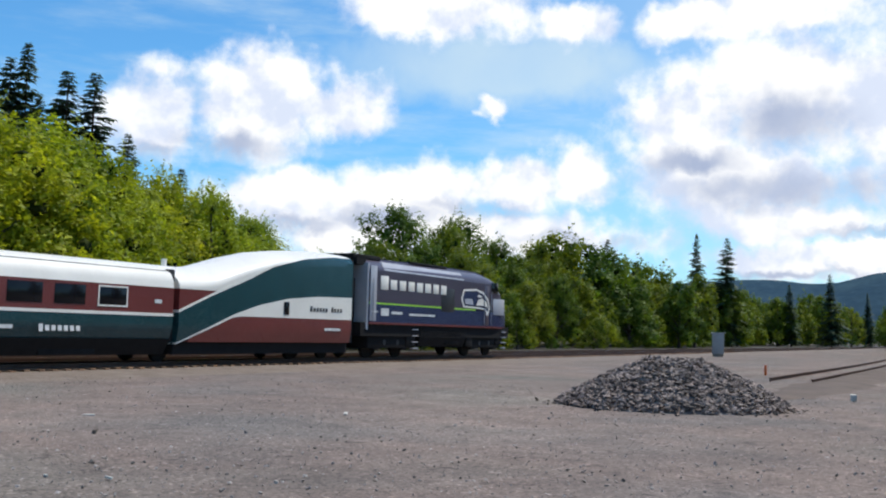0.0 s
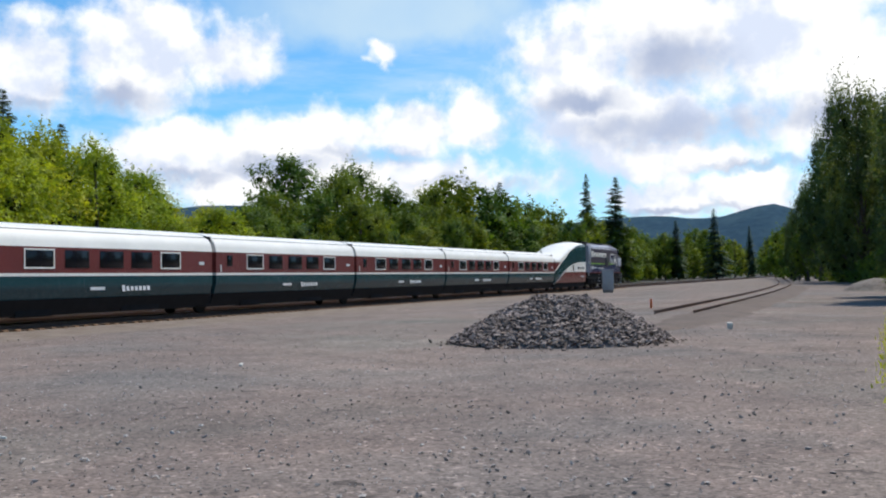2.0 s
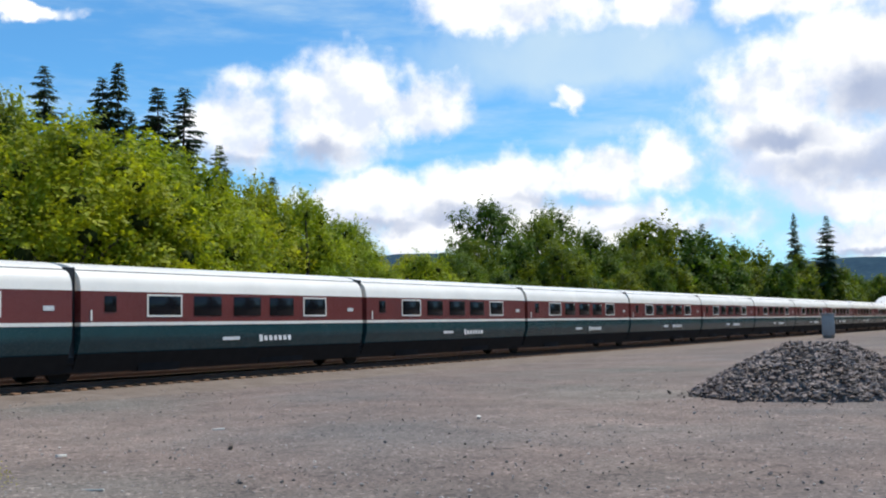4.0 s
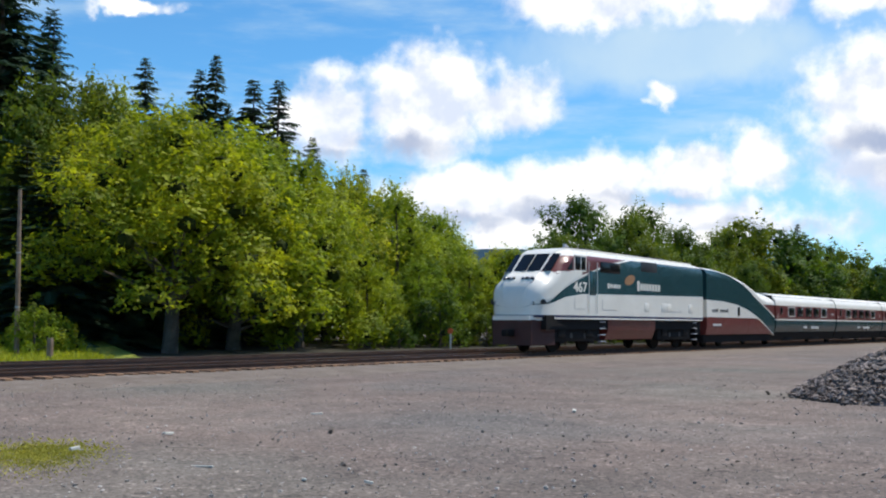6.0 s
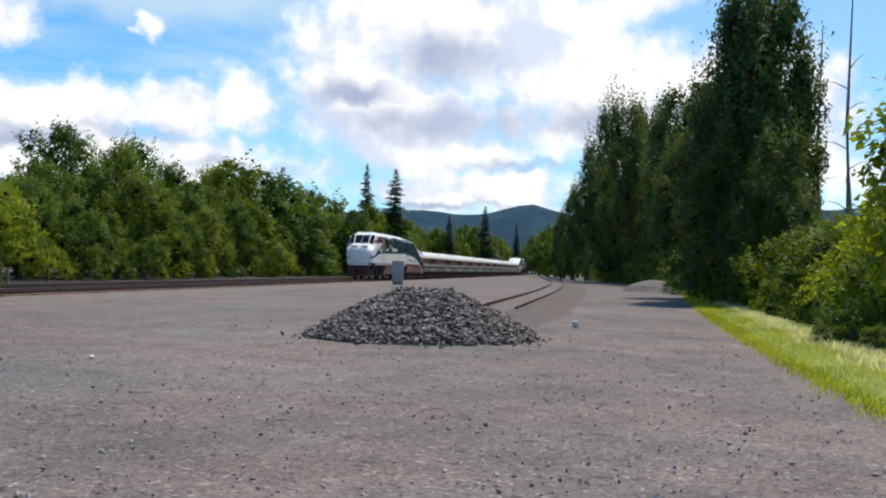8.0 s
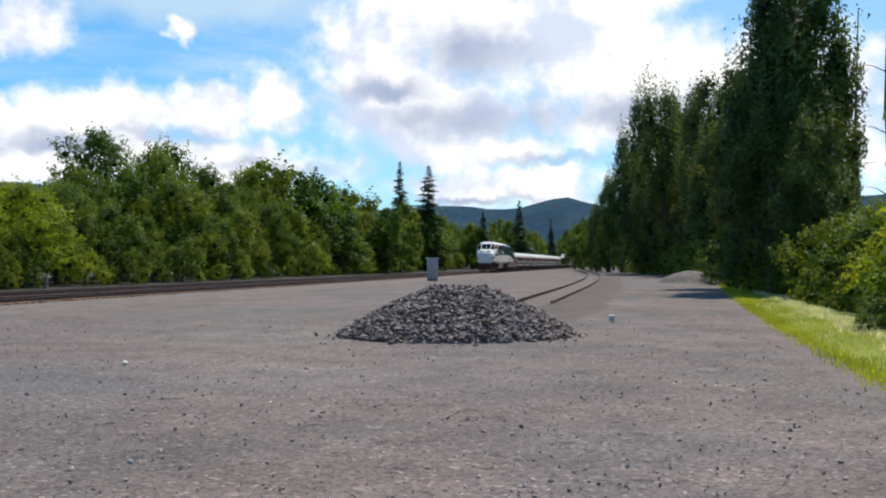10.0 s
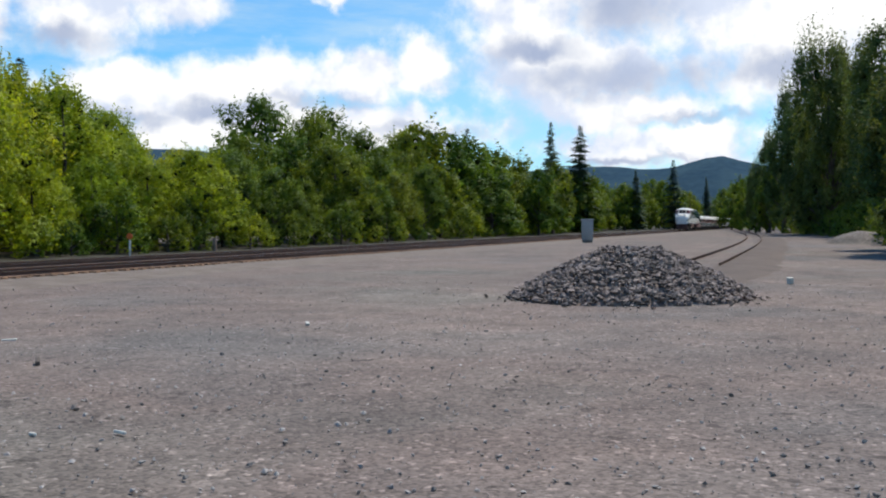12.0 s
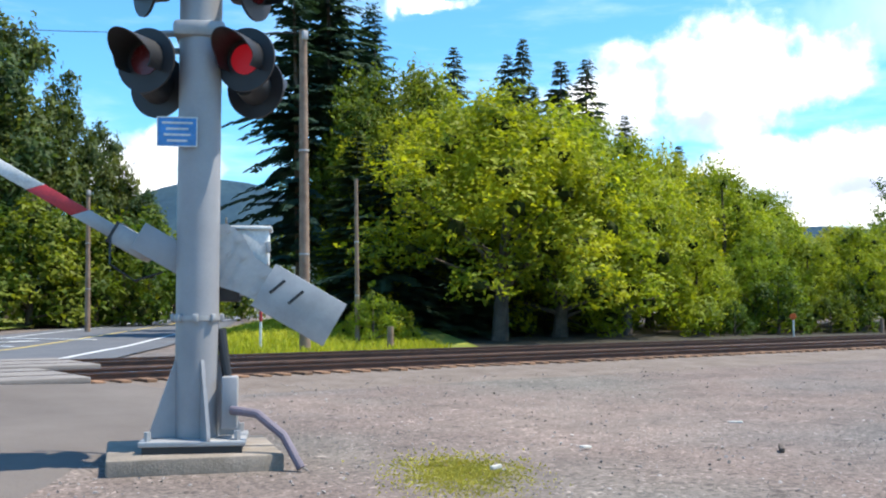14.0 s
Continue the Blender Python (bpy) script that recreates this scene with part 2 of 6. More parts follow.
M["leaf_far"] = leafy("poplar_leaf", (0.040, 0.066, 0.020), (0.14, 0.175, 0.05), trans=0.34)
M["needle"] = leafy("conifer_needle", (0.024, 0.055, 0.038), (0.075, 0.112, 0.062), trans=0.2)
# near-black, for cores inside the crowns that stand for their inner shade
M["crown_shade"] = surface("crown_shade_paint", shades((0.028, 0.036, 0.010)), 2, 0.95, spec=0.05)
M["chip"] = surface("bleached_wood_chip", shades((0.55, 0.52, 0.46)), 6, 0.9)
M["blade"] = leafy("grass_blade", (0.27, 0.29, 0.018), (0.47, 0.46, 0.05), 0.3, 0.4, False)
M["straw"] = leafy("dry_straw", (0.50, 0.46, 0.33), (0.70, 0.66, 0.52), 1.0, 0.5, False)
M["earth"] = surface("worn_brown_earth", [(0.3, (0.080, 0.056, 0.042)), (0.7, (0.135, 0.098, 0.075))], 0.7, 0.95, bump=0.5, bump_scale=25)
M["maroon"] = surface("grimy_maroon_paint", shades((0.055, 0.016, 0.014), 0.2), 1.5, 0.6)
M["weed"] = leafy("yellow_weed", (0.30, 0.27, 0.045), (0.46, 0.41, 0.075), 1.5, 0.3, False)
M["turf"] = surface("turf", [(0.3, (0.13, 0.16, 0.018)), (0.7, (0.27, 0.29, 0.035))], 0.4, 0.95, bump=0.6)
# wood floor coloured near-black to stand for the shade under the trees
M["floor_shade"] = surface("shade_dark_floor", [(0.3, (0.022, 0.018, 0.010)), (0.7, (0.045, 0.036, 0.02))], 0.8, 0.95, bump=0.6)
M["bark"] = surface("bark", [(0.3, (0.06, 0.045, 0.035)), (0.7, (0.14, 0.11, 0.085))], 3, 0.95, bump=0.7)
M["snag"] = surface("bare_grey_wood", shades((0.17, 0.15, 0.14)), 3, 0.9, bump=0.4)
M["pole_wood"] = surface("pole_wood", [(0.3, (0.17, 0.11, 0.075)), (0.7, (0.30, 0.21, 0.15))], 2.5, 0.9, bump=0.4)
# wooded slope with the blue of distance haze mixed into its colour
M["hill"] = surface("haze_tinted_hill", [(0.3, (0.026, 0.052, 0.080)), (0.7, (0.044, 0.078, 0.100))], 0.02, 1.0, bump=0.0, bump_scale=0.12, spec=0.0)
M["alu"] = surface("grey_painted_steel", shades((0.30, 0.295, 0.30), 0.14), 1.2, 0.5, metal=0.1, fine=0.10)
M["galv"] = surface("galvanised_steel", shades((0.35, 0.345, 0.34), 0.18), 3, 0.5, metal=0.2, fine=0.15)
M["black"] = surface("black_painted_steel", shades((0.018, 0.018, 0.02)), 4, 0.5)
# grime of the running gear, and shade along the lower car sides
M["under"] = surface("grime_and_shade_black", shades((0.013, 0.012, 0.012)), 3, 0.9, spec=0.2)
M["white"] = surface("white_train_paint", shades((0.81, 0.765, 0.68), 0.06), 0.8, 0.3, fine=0.08)
M["green"] = surface("dark_green_train_paint", shades((0.014, 0.052, 0.058), 0.12), 0.8, 0.25, fine=0.1)
M["brown"] = surface("red_brown_train_paint", shades((0.155, 0.034, 0.029), 0.12), 0.8, 0.3, fine=0.1)
M["slate"] = surface("slate_grey_train_paint", shades((0.060, 0.044, 0.064), 0.1), 0.8, 0.35, fine=0.1)
M["navy"] = surface("navy_train_paint", shades((0.02, 0.026, 0.075), 0.1), 0.8, 0.3, fine=0.1)
M["lime"] = surface("lime_stripe_paint", shades((0.30, 0.60, 0.05), 0.1), 2, 0.4)
M["silver"] = surface("silver_train_paint", shades((0.40, 0.40, 0.43), 0.1), 1, 0.35, fine=0.1)
M["glass"] = surface("tinted_glass", shades((0.008, 0.008, 0.010)), 1, 0.15, fine=0.05, spec=0.22)
M["red_glass"] = surface("dark_red_lens", shades((0.09, 0.006, 0.006)), 4, 0.25)
M["red_lamp"] = glowing("lit_red_lens", (0.80, 0.006, 0.02), 0.17)
M["orange"] = surface("orange_paint", shades((0.75, 0.14, 0.03)), 3, 0.5)
M["red_tape"] = surface("red_reflective", shades((0.42, 0.03, 0.04)), 5, 0.5)
M["white_tape"] = surface("white_reflective", shades((0.62, 0.62, 0.60)), 5, 0.5)
M["sign_blue"] = surface("blue_sign", shades((0.05, 0.22, 0.50)), 5, 0.4)
M["cabinet"] = surface("cabinet_grey", shades((0.36, 0.35, 0.33), 0.1), 2, 0.6)
M["hose"] = surface("grey_conduit", shades((0.15, 0.125, 0.155)), 4, 0.6)
M["wall_white"] = surface("white_siding", shades((0.6, 0.6, 0.58)), 2, 0.7)
M["tan"] = surface("tan_logo_paint", shades((0.35, 0.17, 0.07)), 2, 0.5)


# ---- mesh helpers ----
def mesh_of(name, verts, faces, material, smooth=False):
    me = bpy.data.meshes.new(name)
    me.from_pydata([tuple(v) for v in verts], [], [tuple(f) for f in faces])
    for m in material if isinstance(material, (list, tuple)) else [material]:
        me.materials.append(m)
    if smooth:
        me.polygons.foreach_set("use_smooth", [True] * len(me.polygons))
    me.update()
    return me


def part(name, bm, material=None, parent=None, label=""):
    """Links a bmesh or mesh as one object under its thing."""
    if isinstance(bm, bmesh.types.BMesh):
        bmesh.ops.recalc_face_normals(bm, faces=bm.faces)
        me = bpy.data.meshes.new(name)
        bm.to_mesh(me)
        bm.free()
        me.materials.append(material)
        me.polygons.foreach_set("use_smooth", [True] * len(me.polygons))
        me.set_sharp_from_angle(angle=radians(32))
    else:
        me = bm
    ob = new(name, me)
    ob.parent = parent
    if label:
        tagged(ob, label)
    return ob


def box(size, at=(0, 0, 0), turn=(0, 0, 0), bevel=0.0, bm=None):
    bm = bm or bmesh.new()
    m = pose(*at, *turn) @ Matrix.Diagonal((*size, 1))
    made = bmesh.ops.create_cube(bm, size=1.0, matrix=m)
    if bevel:
        edges = list({e for v in made["verts"] for e in v.link_edges})
        bmesh.ops.bevel(bm, geom=edges, offset=bevel, segments=2, affect="EDGES", profile=0.5)
    return bm


def rod(p, q, r0, r1=None, n=12, bm=None, caps=True):
    bm = bm or bmesh.new()
    p, q = Vector(p), Vector(q)
    d = q - p
    m = Matrix.Translation((p + q) / 2) @ d.to_track_quat("Z", "Y").to_matrix().to_4x4()
    bmesh.ops.create_cone(bm, cap_ends=caps, segments=n, radius1=r0, radius2=r0 if r1 is None else r1, depth=d.length, matrix=m)
    return bm


def tube(points, r, n=8, bm=None):
    bm = bm or bmesh.new()
    rings = []
    pts = [Vector(p) for p in points]
    for i, p in enumerate(pts):
        d = (pts[min(i + 1, len(pts) - 1)] - pts[max(i - 1, 0)]).normalized()
        q = d.to_track_quat("Z", "Y")
        rad = r(i / (len(pts) - 1)) if callable(r) else r
        rings.append([bm.verts.new(p + q @ Vector((rad * math.cos(2 * math.pi * k / n), rad * math.sin(2 * math.pi * k / n), 0))) for k in range(n)])
    for a, b in zip(rings, rings[1:]):
        for k in range(n):
            bm.faces.new((a[k], a[(k + 1) % n], b[(k + 1) % n], b[k]))
    bm.faces.new(rings[0][::-1])
    bm.faces.new(rings[-1])
    return bm


def empty(name, m=None):
    ob = new(name)
    ob.empty_display_size = 0.3
    if m is not None:
        ob.matrix_basis = m
    return ob


def ribbon(centre, half, z, name, material, thick=0.0):
    """A flat strip along a line of (x, y) points; half: half width."""
    verts, faces = [], []
    pts = [Vector((*p, 0)) for p in centre]
    for i, p in enumerate(pts):
        d = (pts[min(i + 1, len(pts) - 1)] - pts[max(i - 1, 0)]).normalized()
        side = Vector((d.y, -d.x, 0))
        zz = z(i) if callable(z) else z
        for s in (-half, half):
            verts.append(p + side * s + Vector((0, 0, zz)))
        if thick:
            for s in (half, -half):
                verts.append(p + side * s + Vector((0, 0, zz - thick)))
    k = 4 if thick else 2
    for i in range(len(pts) - 1):
        a, b = i * k, (i + 1) * k
        faces.append((a, a + 1, b + 1, b))
        if thick:
            faces += [(a + 1, a + 2, b + 2, b + 1), (a + 2, a + 3, b + 3, b + 2), (a + 3, a, b, b + 3)]
    if thick:
        e = (len(pts) - 1) * k
        faces += [(3, 2, 1, 0), (e, e + 1, e + 2, e + 3)]
    return mesh_of(name, verts, faces, material)


def smooth_line(points, n=60):
    """A Catmull-Rom line through (x, y) points."""
    p = [Vector(q) for q in points]
    p = [2 * p[0] - p[1]] + p + [2 * p[-1] - p[-2]]
    out = []
    segs = len(p) - 3
    for i in range(n + 1):
        u = i / n * segs
        k = min(int(u), segs - 1)
        t = u - k
        a, b, c, d = p[k:k + 4]
        out.append(0.5 * ((2 * b) + (c - a) * t + (2 * a - 5 * b + 4 * c - d) * t * t + (3 * b - a - 3 * c + d) * t ** 3))
    return out


# ---- ground, track bed, roads, hills ----
RAIL_Z = 0.22
TRACK_X, TRACK2_X = -25.96, -30.3
rng = random.Random(7)


def ground_sheet():
    """One sheet out to the horizon, finer and gently uneven near the path."""
    xs = [-4500, -1500, -600, -300, -150, -90, -60] + [-50 + i * 1.0 for i in range(66)] + [20, 30, 50, 90, 200, 600, 1500, 4500]
    ys = [-4500, -1500, -400, -120, -50, -25, -12] + [-8 + i * 1.0 for i in range(70)] + [70, 90, 120, 170, 250, 400, 700, 1500, 4500]
    verts = []
    for y in ys:
        for x in xs:
            z = 0.0
            if -24 < x < 1 and y < 60:
                z = 0.03 * noise.noise(Vector((x * 0.35, y * 0.35, 0)))
            if -33 < x < -21.5:
                z = -0.06
            if x > 2.2 + max(0, y - 30) * 0.03 and x < 40:
                z = -0.25 * min(1, (x - 2.2) / 4)
            verts.append((x, y, z - 0.02))
    n = len(xs)
    faces = [(j * n + i, j * n + i + 1, (j + 1) * n + i + 1, (j + 1) * n + i) for j in range(len(ys) - 1) for i in range(n - 1)]
    ob = part("ground", mesh_of("ground", verts, faces, M["gravel"], True))
    tagged(ob, "grey-brown crushed gravel yard beside the tracks", "ground", kind="structure")


def sweep_rail(line, name, parent):
    """A rail of flat-bottom section along (x, y) points, rail head top at RAIL_Z."""
    prof = [(-0.07, -0.17), (0.07, -0.17), (0.07, -0.155), (0.012, -0.14), (0.012, -0.045), (0.036, -0.035), (0.036, 0.0), (-0.036, 0.0), (-0.036, -0.035), (-0.012, -0.045), (-0.012, -0.14), (-0.07, -0.155)]
    verts, faces = [], []
    for i, p in enumerate(line):
        d = (Vector(line[min(i + 1, len(line) - 1)]) - Vector(line[max(i - 1, 0)])).normalized()
        s = Vector((d[1], -d[0]))
        for a, z in prof:
            verts.append((p[0] + s.x * a, p[1] + s.y * a, RAIL_Z + z))
    k = len(prof)
    for i in range(len(line) - 1):
        for j in range(k):
            faces.append((i * k + j, i * k + (j + 1) % k, (i + 1) * k + (j + 1) % k, (i + 1) * k + j))
    faces += [tuple(range(k)), tuple((len(line) - 1) * k + j for j in reversed(range(k)))]
    me = mesh_of(name, verts, faces, [M["rust"], M["polished"]])
    for i, f in enumerate(me.polygons):
        if i < (len(line) - 1) * k and i % k == 6:
            f.material_index = 1
    return part(name, me, None, parent)


def track(cx, label, y0, y1, bend=None, rusty=False):
    base = empty("railway_track")
    tagged(base, label, "railway track", kind="structure")
    ys = [y0 + (y1 - y0) * i / 120 for i in range(121)]
    mid = [(cx + (bend(y) if bend else 0), y) for y in ys]
    for s in (-0.75, 0.75):
        rail = sweep_rail([(x + s, y) for x, y in mid], "rail", base)
        if rusty:
            rail.data.polygons.foreach_set("material_index", [0] * len(rail.data.polygons))
    return base, mid


def ballast_bed():
    """The low shoulder of stone on which both main tracks lie."""
    verts, faces = [], []
    prof = [(-34.2, -0.04), (-33.0, 0.02), (-32.2, 0.045), (-28.4, 0.045), (-27.6, 0.03), (-24.4, 0.025), (-23.4, -0.01), (-21.6, -0.06)]
    ys = [-90 + i * 1.5 for i in range(140)] + [125 + i * 40 for i in range(25)]
    for y in ys:
        for x, z in prof:
            w = noise.noise(Vector((x * 1.3, y * 0.8, 3))) + 0.6 * noise.noise(Vector((x * 4, y * 3.1, 7)))
            verts.append((x + 0.25 * w * (x in (-22.4, -34.2)), y, z + 0.02 * w))
    n = len(prof)
    faces = [(j * n + i, j * n + i + 1, (j + 1) * n + i + 1, (j + 1) * n + i) for j in range(len(ys) - 1) for i in range(n - 1)]
    ob = part("track_bed", mesh_of("track_bed", verts, faces, M["ballast"], True))
    tagged(ob, "rust-stained ballast bed under the main tracks", "ballast", kind="structure")


def siding_bend(y):
    u = max(0.0, y - 60)
    return -0.00034 * u * u if u < 110 else -4.1 - (u - 110) * 0.075


def wooden_ties(base, mid, y_lo, y_hi, step, count, sunk=0.0):
    """Ties as parts on one shared mesh, the rest joined."""
    bm = box((2.55, 0.23, 0.16), bevel=0.02)
    bmesh.ops.recalc_face_normals(bm, faces=bm.faces)
    me = bpy.data.meshes.new("tie")
    bm.to_mesh(me)
    bm.free()
    me.materials.append(M["tie"])
    y, k = y_lo, 0
    while y < y_hi and k < count:
        x = np.interp(y, [p[1] for p in mid], [p[0] for p in mid])
        o = part("tie", me, None, base)
        o.matrix_basis = pose(x + rng.uniform(-0.05, 0.05), y, RAIL_Z - 0.225 - sunk + rng.uniform(-0.012, 0.012), 0, 0, rng.uniform(-1.2, 1.2))
        y += step
        k += 1


def hills():
    """Wooded ridges on the skyline."""
    def ridge(name, radius, a0, a1, height, label, n=180):
        verts, faces = [], []
        for i in range(n + 1):
            a = radians(a0 + (a1 - a0) * i / n)
            h = height(math.degrees(a)) + 0.06 * radius * 0.03 * noise.noise(Vector((a * 60, radius, 0))) + 0.02 * radius * 0.03 * noise.noise(Vector((a * 400, radius, 5)))
            for r, z in ((radius - 250, -4), (radius - 120, h * 0.6), (radius, h), (radius + 150, h * 0.7), (radius + 300, -4)):
                verts.append((-math.sin(a) * r, math.cos(a) * r, z))
        for i in range(n):
            for k in range(4):
                faces.append((i * 5 + k, i * 5 + k + 1, i * 5 + k + 6, i * 5 + k + 5))
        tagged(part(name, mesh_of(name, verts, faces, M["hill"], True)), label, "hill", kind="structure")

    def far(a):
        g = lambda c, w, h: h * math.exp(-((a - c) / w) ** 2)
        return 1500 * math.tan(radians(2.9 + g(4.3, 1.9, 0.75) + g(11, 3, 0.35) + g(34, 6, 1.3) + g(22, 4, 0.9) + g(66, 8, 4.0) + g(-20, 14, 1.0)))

    ridge("far_hill", 1500, -60, 100, far, "wooded ridge on the horizon, blue-green with haze in its colour")


ground_sheet()
ballast_bed()
main_track, mid_main = track(TRACK_X, "rusty main railway track on wooden ties", -90, 900)
second_track, mid_second = track(TRACK2_X, "second main railway track behind the first", -90, 900)
siding, mid_siding = track(-6.35, "rusty siding track ending in the gravel yard", 40.0, 330, siding_bend, True)
siding.location.z = -0.09
hills()


ROAD_MID = [(-32.6, 4.0), (-37.0, 6.6), (-42.3, 9.7), (-46.2, 12.0), (-63.6, 21.2), (-86.0, 33.0), (-108.8, 44.5), (-180.0, 84.0), (-330.0, 165.0)]
MARKINGS = [(-40.0, 6.4, 0.5, 3.2, 30), (-50.0, 11.9, 0.4, 3.2, 30), (-54.0, 14.0, 7.5, 0.28, 29), (-47.0, 9.6, 5.0, 0.28, 29), (-50.5, 11.2, 2.2, 0.6, 34)]


def banked(centre, half, z, name, material):
    """A strip like ribbon() whose edges dip into the ground."""
    verts, faces = [], []
    pts = [Vector((*p, 0)) for p in centre]
    for i, p in enumerate(pts):
        d = (pts[min(i + 1, len(pts) - 1)] - pts[max(i - 1, 0)]).normalized()
        side = Vector((d.y, -d.x, 0))
        h = z(i)
        for off, zz in ((-half - 1.2, -0.06), (-half, h), (0, h + 0.02), (half, h), (half + 1.2, -0.06)):
            w = 0.3 * noise.noise(Vector((i * 0.7, off, 2)))
            verts.append(p + side * (off + w) + Vector((0, 0, zz)))
    for i in range(len(pts) - 1):
        faces += [(i * 5 + k, i * 5 + k + 1, i * 5 + k + 6, i * 5 + k + 5) for k in range(4)]
    return mesh_of(name, verts, faces, material, True)


def crossing_road():
    far_half = smooth_line(ROAD_MID, 60)
    near_half = smooth_line([(-24.2, 3.6), (-19.0, 1.4), (-12.0, -4.6), (-3.0, -18.0)], 30)
    tagged(part("road", ribbon(far_half, 5.2, lambda i: 0.03 + 0.16 * max(0, 1 - i / 8), "road", M["asphalt"])), "grey asphalt two-lane road curving away beyond the tracks", "road", kind="structure")
    tagged(part("dirt_approach", banked(near_half, 4.2, lambda i: 0.035 + 0.14 * max(0, 1 - i / 6), "dirt_approach", M["dirt"])), "brown packed dirt approach to the railway crossing", "dirt road", kind="structure")
    for off, w, mat, nm in ((-3.7, 0.09, "road_paint", "edge_line"), (3.7, 0.09, "road_paint", "edge_line"), (0.12, 0.09, "yellow_paint", "centre_line")):
        line = []
        for i, p in enumerate(far_half):
            d = (far_half[min(i + 1, len(far_half) - 1)] - far_half[max(i - 1, 0)]).normalized()
            line.append((p.x + d.y * off, p.y - d.x * off))
        tagged(part(nm, ribbon(line, w, lambda i: 0.038 + 0.16 * max(0, 1 - i / 8), nm, M[mat])), "painted line on the asphalt road", "road marking", kind="structure")
    # stop bar and approach markings
    for x, y, lx, ly, rz in MARKINGS:
        bm = box((lx, ly, 0.012), (x, y, 0.066), (0, 0, rz))
        tagged(part("road_marking", bm, M["road_paint"]), "worn white approach marking painted on asphalt", "road marking", kind="structure")
    # concrete crossing panels between and beside the rails
    for cx in (TRACK_X, TRACK2_X):
        for dx, wd in ((-1.35, 1.0), (0.0, 1.3), (1.35, 1.0)):
            for k in range(3):
                yc = (-0.4 if cx == TRACK_X else 1.2) + k * 3.06
                tagged(part("crossing_panel", box((wd, 3.0, 0.12), (cx + dx, yc, RAIL_Z - 0.065), bevel=0.015), M["panel"]), "worn concrete crossing panel between the rails", "crossing panel", kind="structure")


crossing_road()


# ---- plants ----
def leaf_cloud(centres, radii, count, size, r, droop=0.3, core=0.26, rise=0.35, per=12):
    """Leafy shoots that spring outwards and up from overlapping lobes, with dark cores that stand for inner shade."""
    c = np.array(centres)
    rad = np.array(radii)
    area = rad[:, 0] * rad[:, 2]
    n = count // per
    count = n * per
    pick = r.choice(len(c), n, p=area / area.sum())
    d = r.normal(size=(n, 3))
    d[:, 2] += 0.40
    d /= np.linalg.norm(d, axis=1)[:, None]
    lump = 1 + 0.13 * np.sin(d[:, 0] * 7 + pick) * np.cos(d[:, 1] * 6 + 2 * pick) + 0.10 * np.sin(d[:, 2] * 9 + pick)
    reach = lump * (1.0 + 0.15 * np.clip(r.normal(size=n), -1.5, 2.4))
    base = c[pick] + d * rad[pick] * 0.52
    tips = c[pick] + d * rad[pick] * reach[:, None]
    u = r.random((n, per)) ** 0.75
    p = base[:, None] + (tips - base)[:, None] * u[..., None]
    p[..., 2] += rise * rad[pick][:, None, 2] * u * u * np.abs(r.normal(size=n))[:, None]
    p += r.normal(size=(n, per, 3)) * (size * (1.7 - 1.1 * u))[..., None]
    p = p.reshape(-1, 3)
    nrm = np.repeat(d, per, 0) * 0.8 + 0.45 * r.normal(size=(count, 3))
    nrm[:, 2] += 0.25
    nrm /= np.linalg.norm(nrm, axis=1)[:, None]
    a = np.cross(nrm, r.normal(size=(count, 3)))
    a /= np.linalg.norm(a, axis=1)[:, None]
    b = np.cross(nrm, a)
    s = size * (0.6 + 0.8 * r.random(count))[:, None]
    tip = p + a * s - np.array([0, 0, droop]) * s
    verts = np.stack([p - a * s * 0.7 + b * s * 0.55, p - a * s * 0.7 - b * s * 0.55, tip], 1).reshape(-1, 3)
    faces = np.arange(count * 3).reshape(-1, 3)
    vs, fs = verts.tolist(), faces.tolist()
    # one core per lobe, so gaps between the leaves look shaded
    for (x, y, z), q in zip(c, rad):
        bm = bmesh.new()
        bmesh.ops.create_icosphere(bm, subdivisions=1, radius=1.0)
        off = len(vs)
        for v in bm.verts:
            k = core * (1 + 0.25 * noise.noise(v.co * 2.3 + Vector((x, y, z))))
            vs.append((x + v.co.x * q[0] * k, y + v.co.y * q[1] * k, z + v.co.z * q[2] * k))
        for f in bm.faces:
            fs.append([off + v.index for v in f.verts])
        bm.free()
    return vs, fs, count


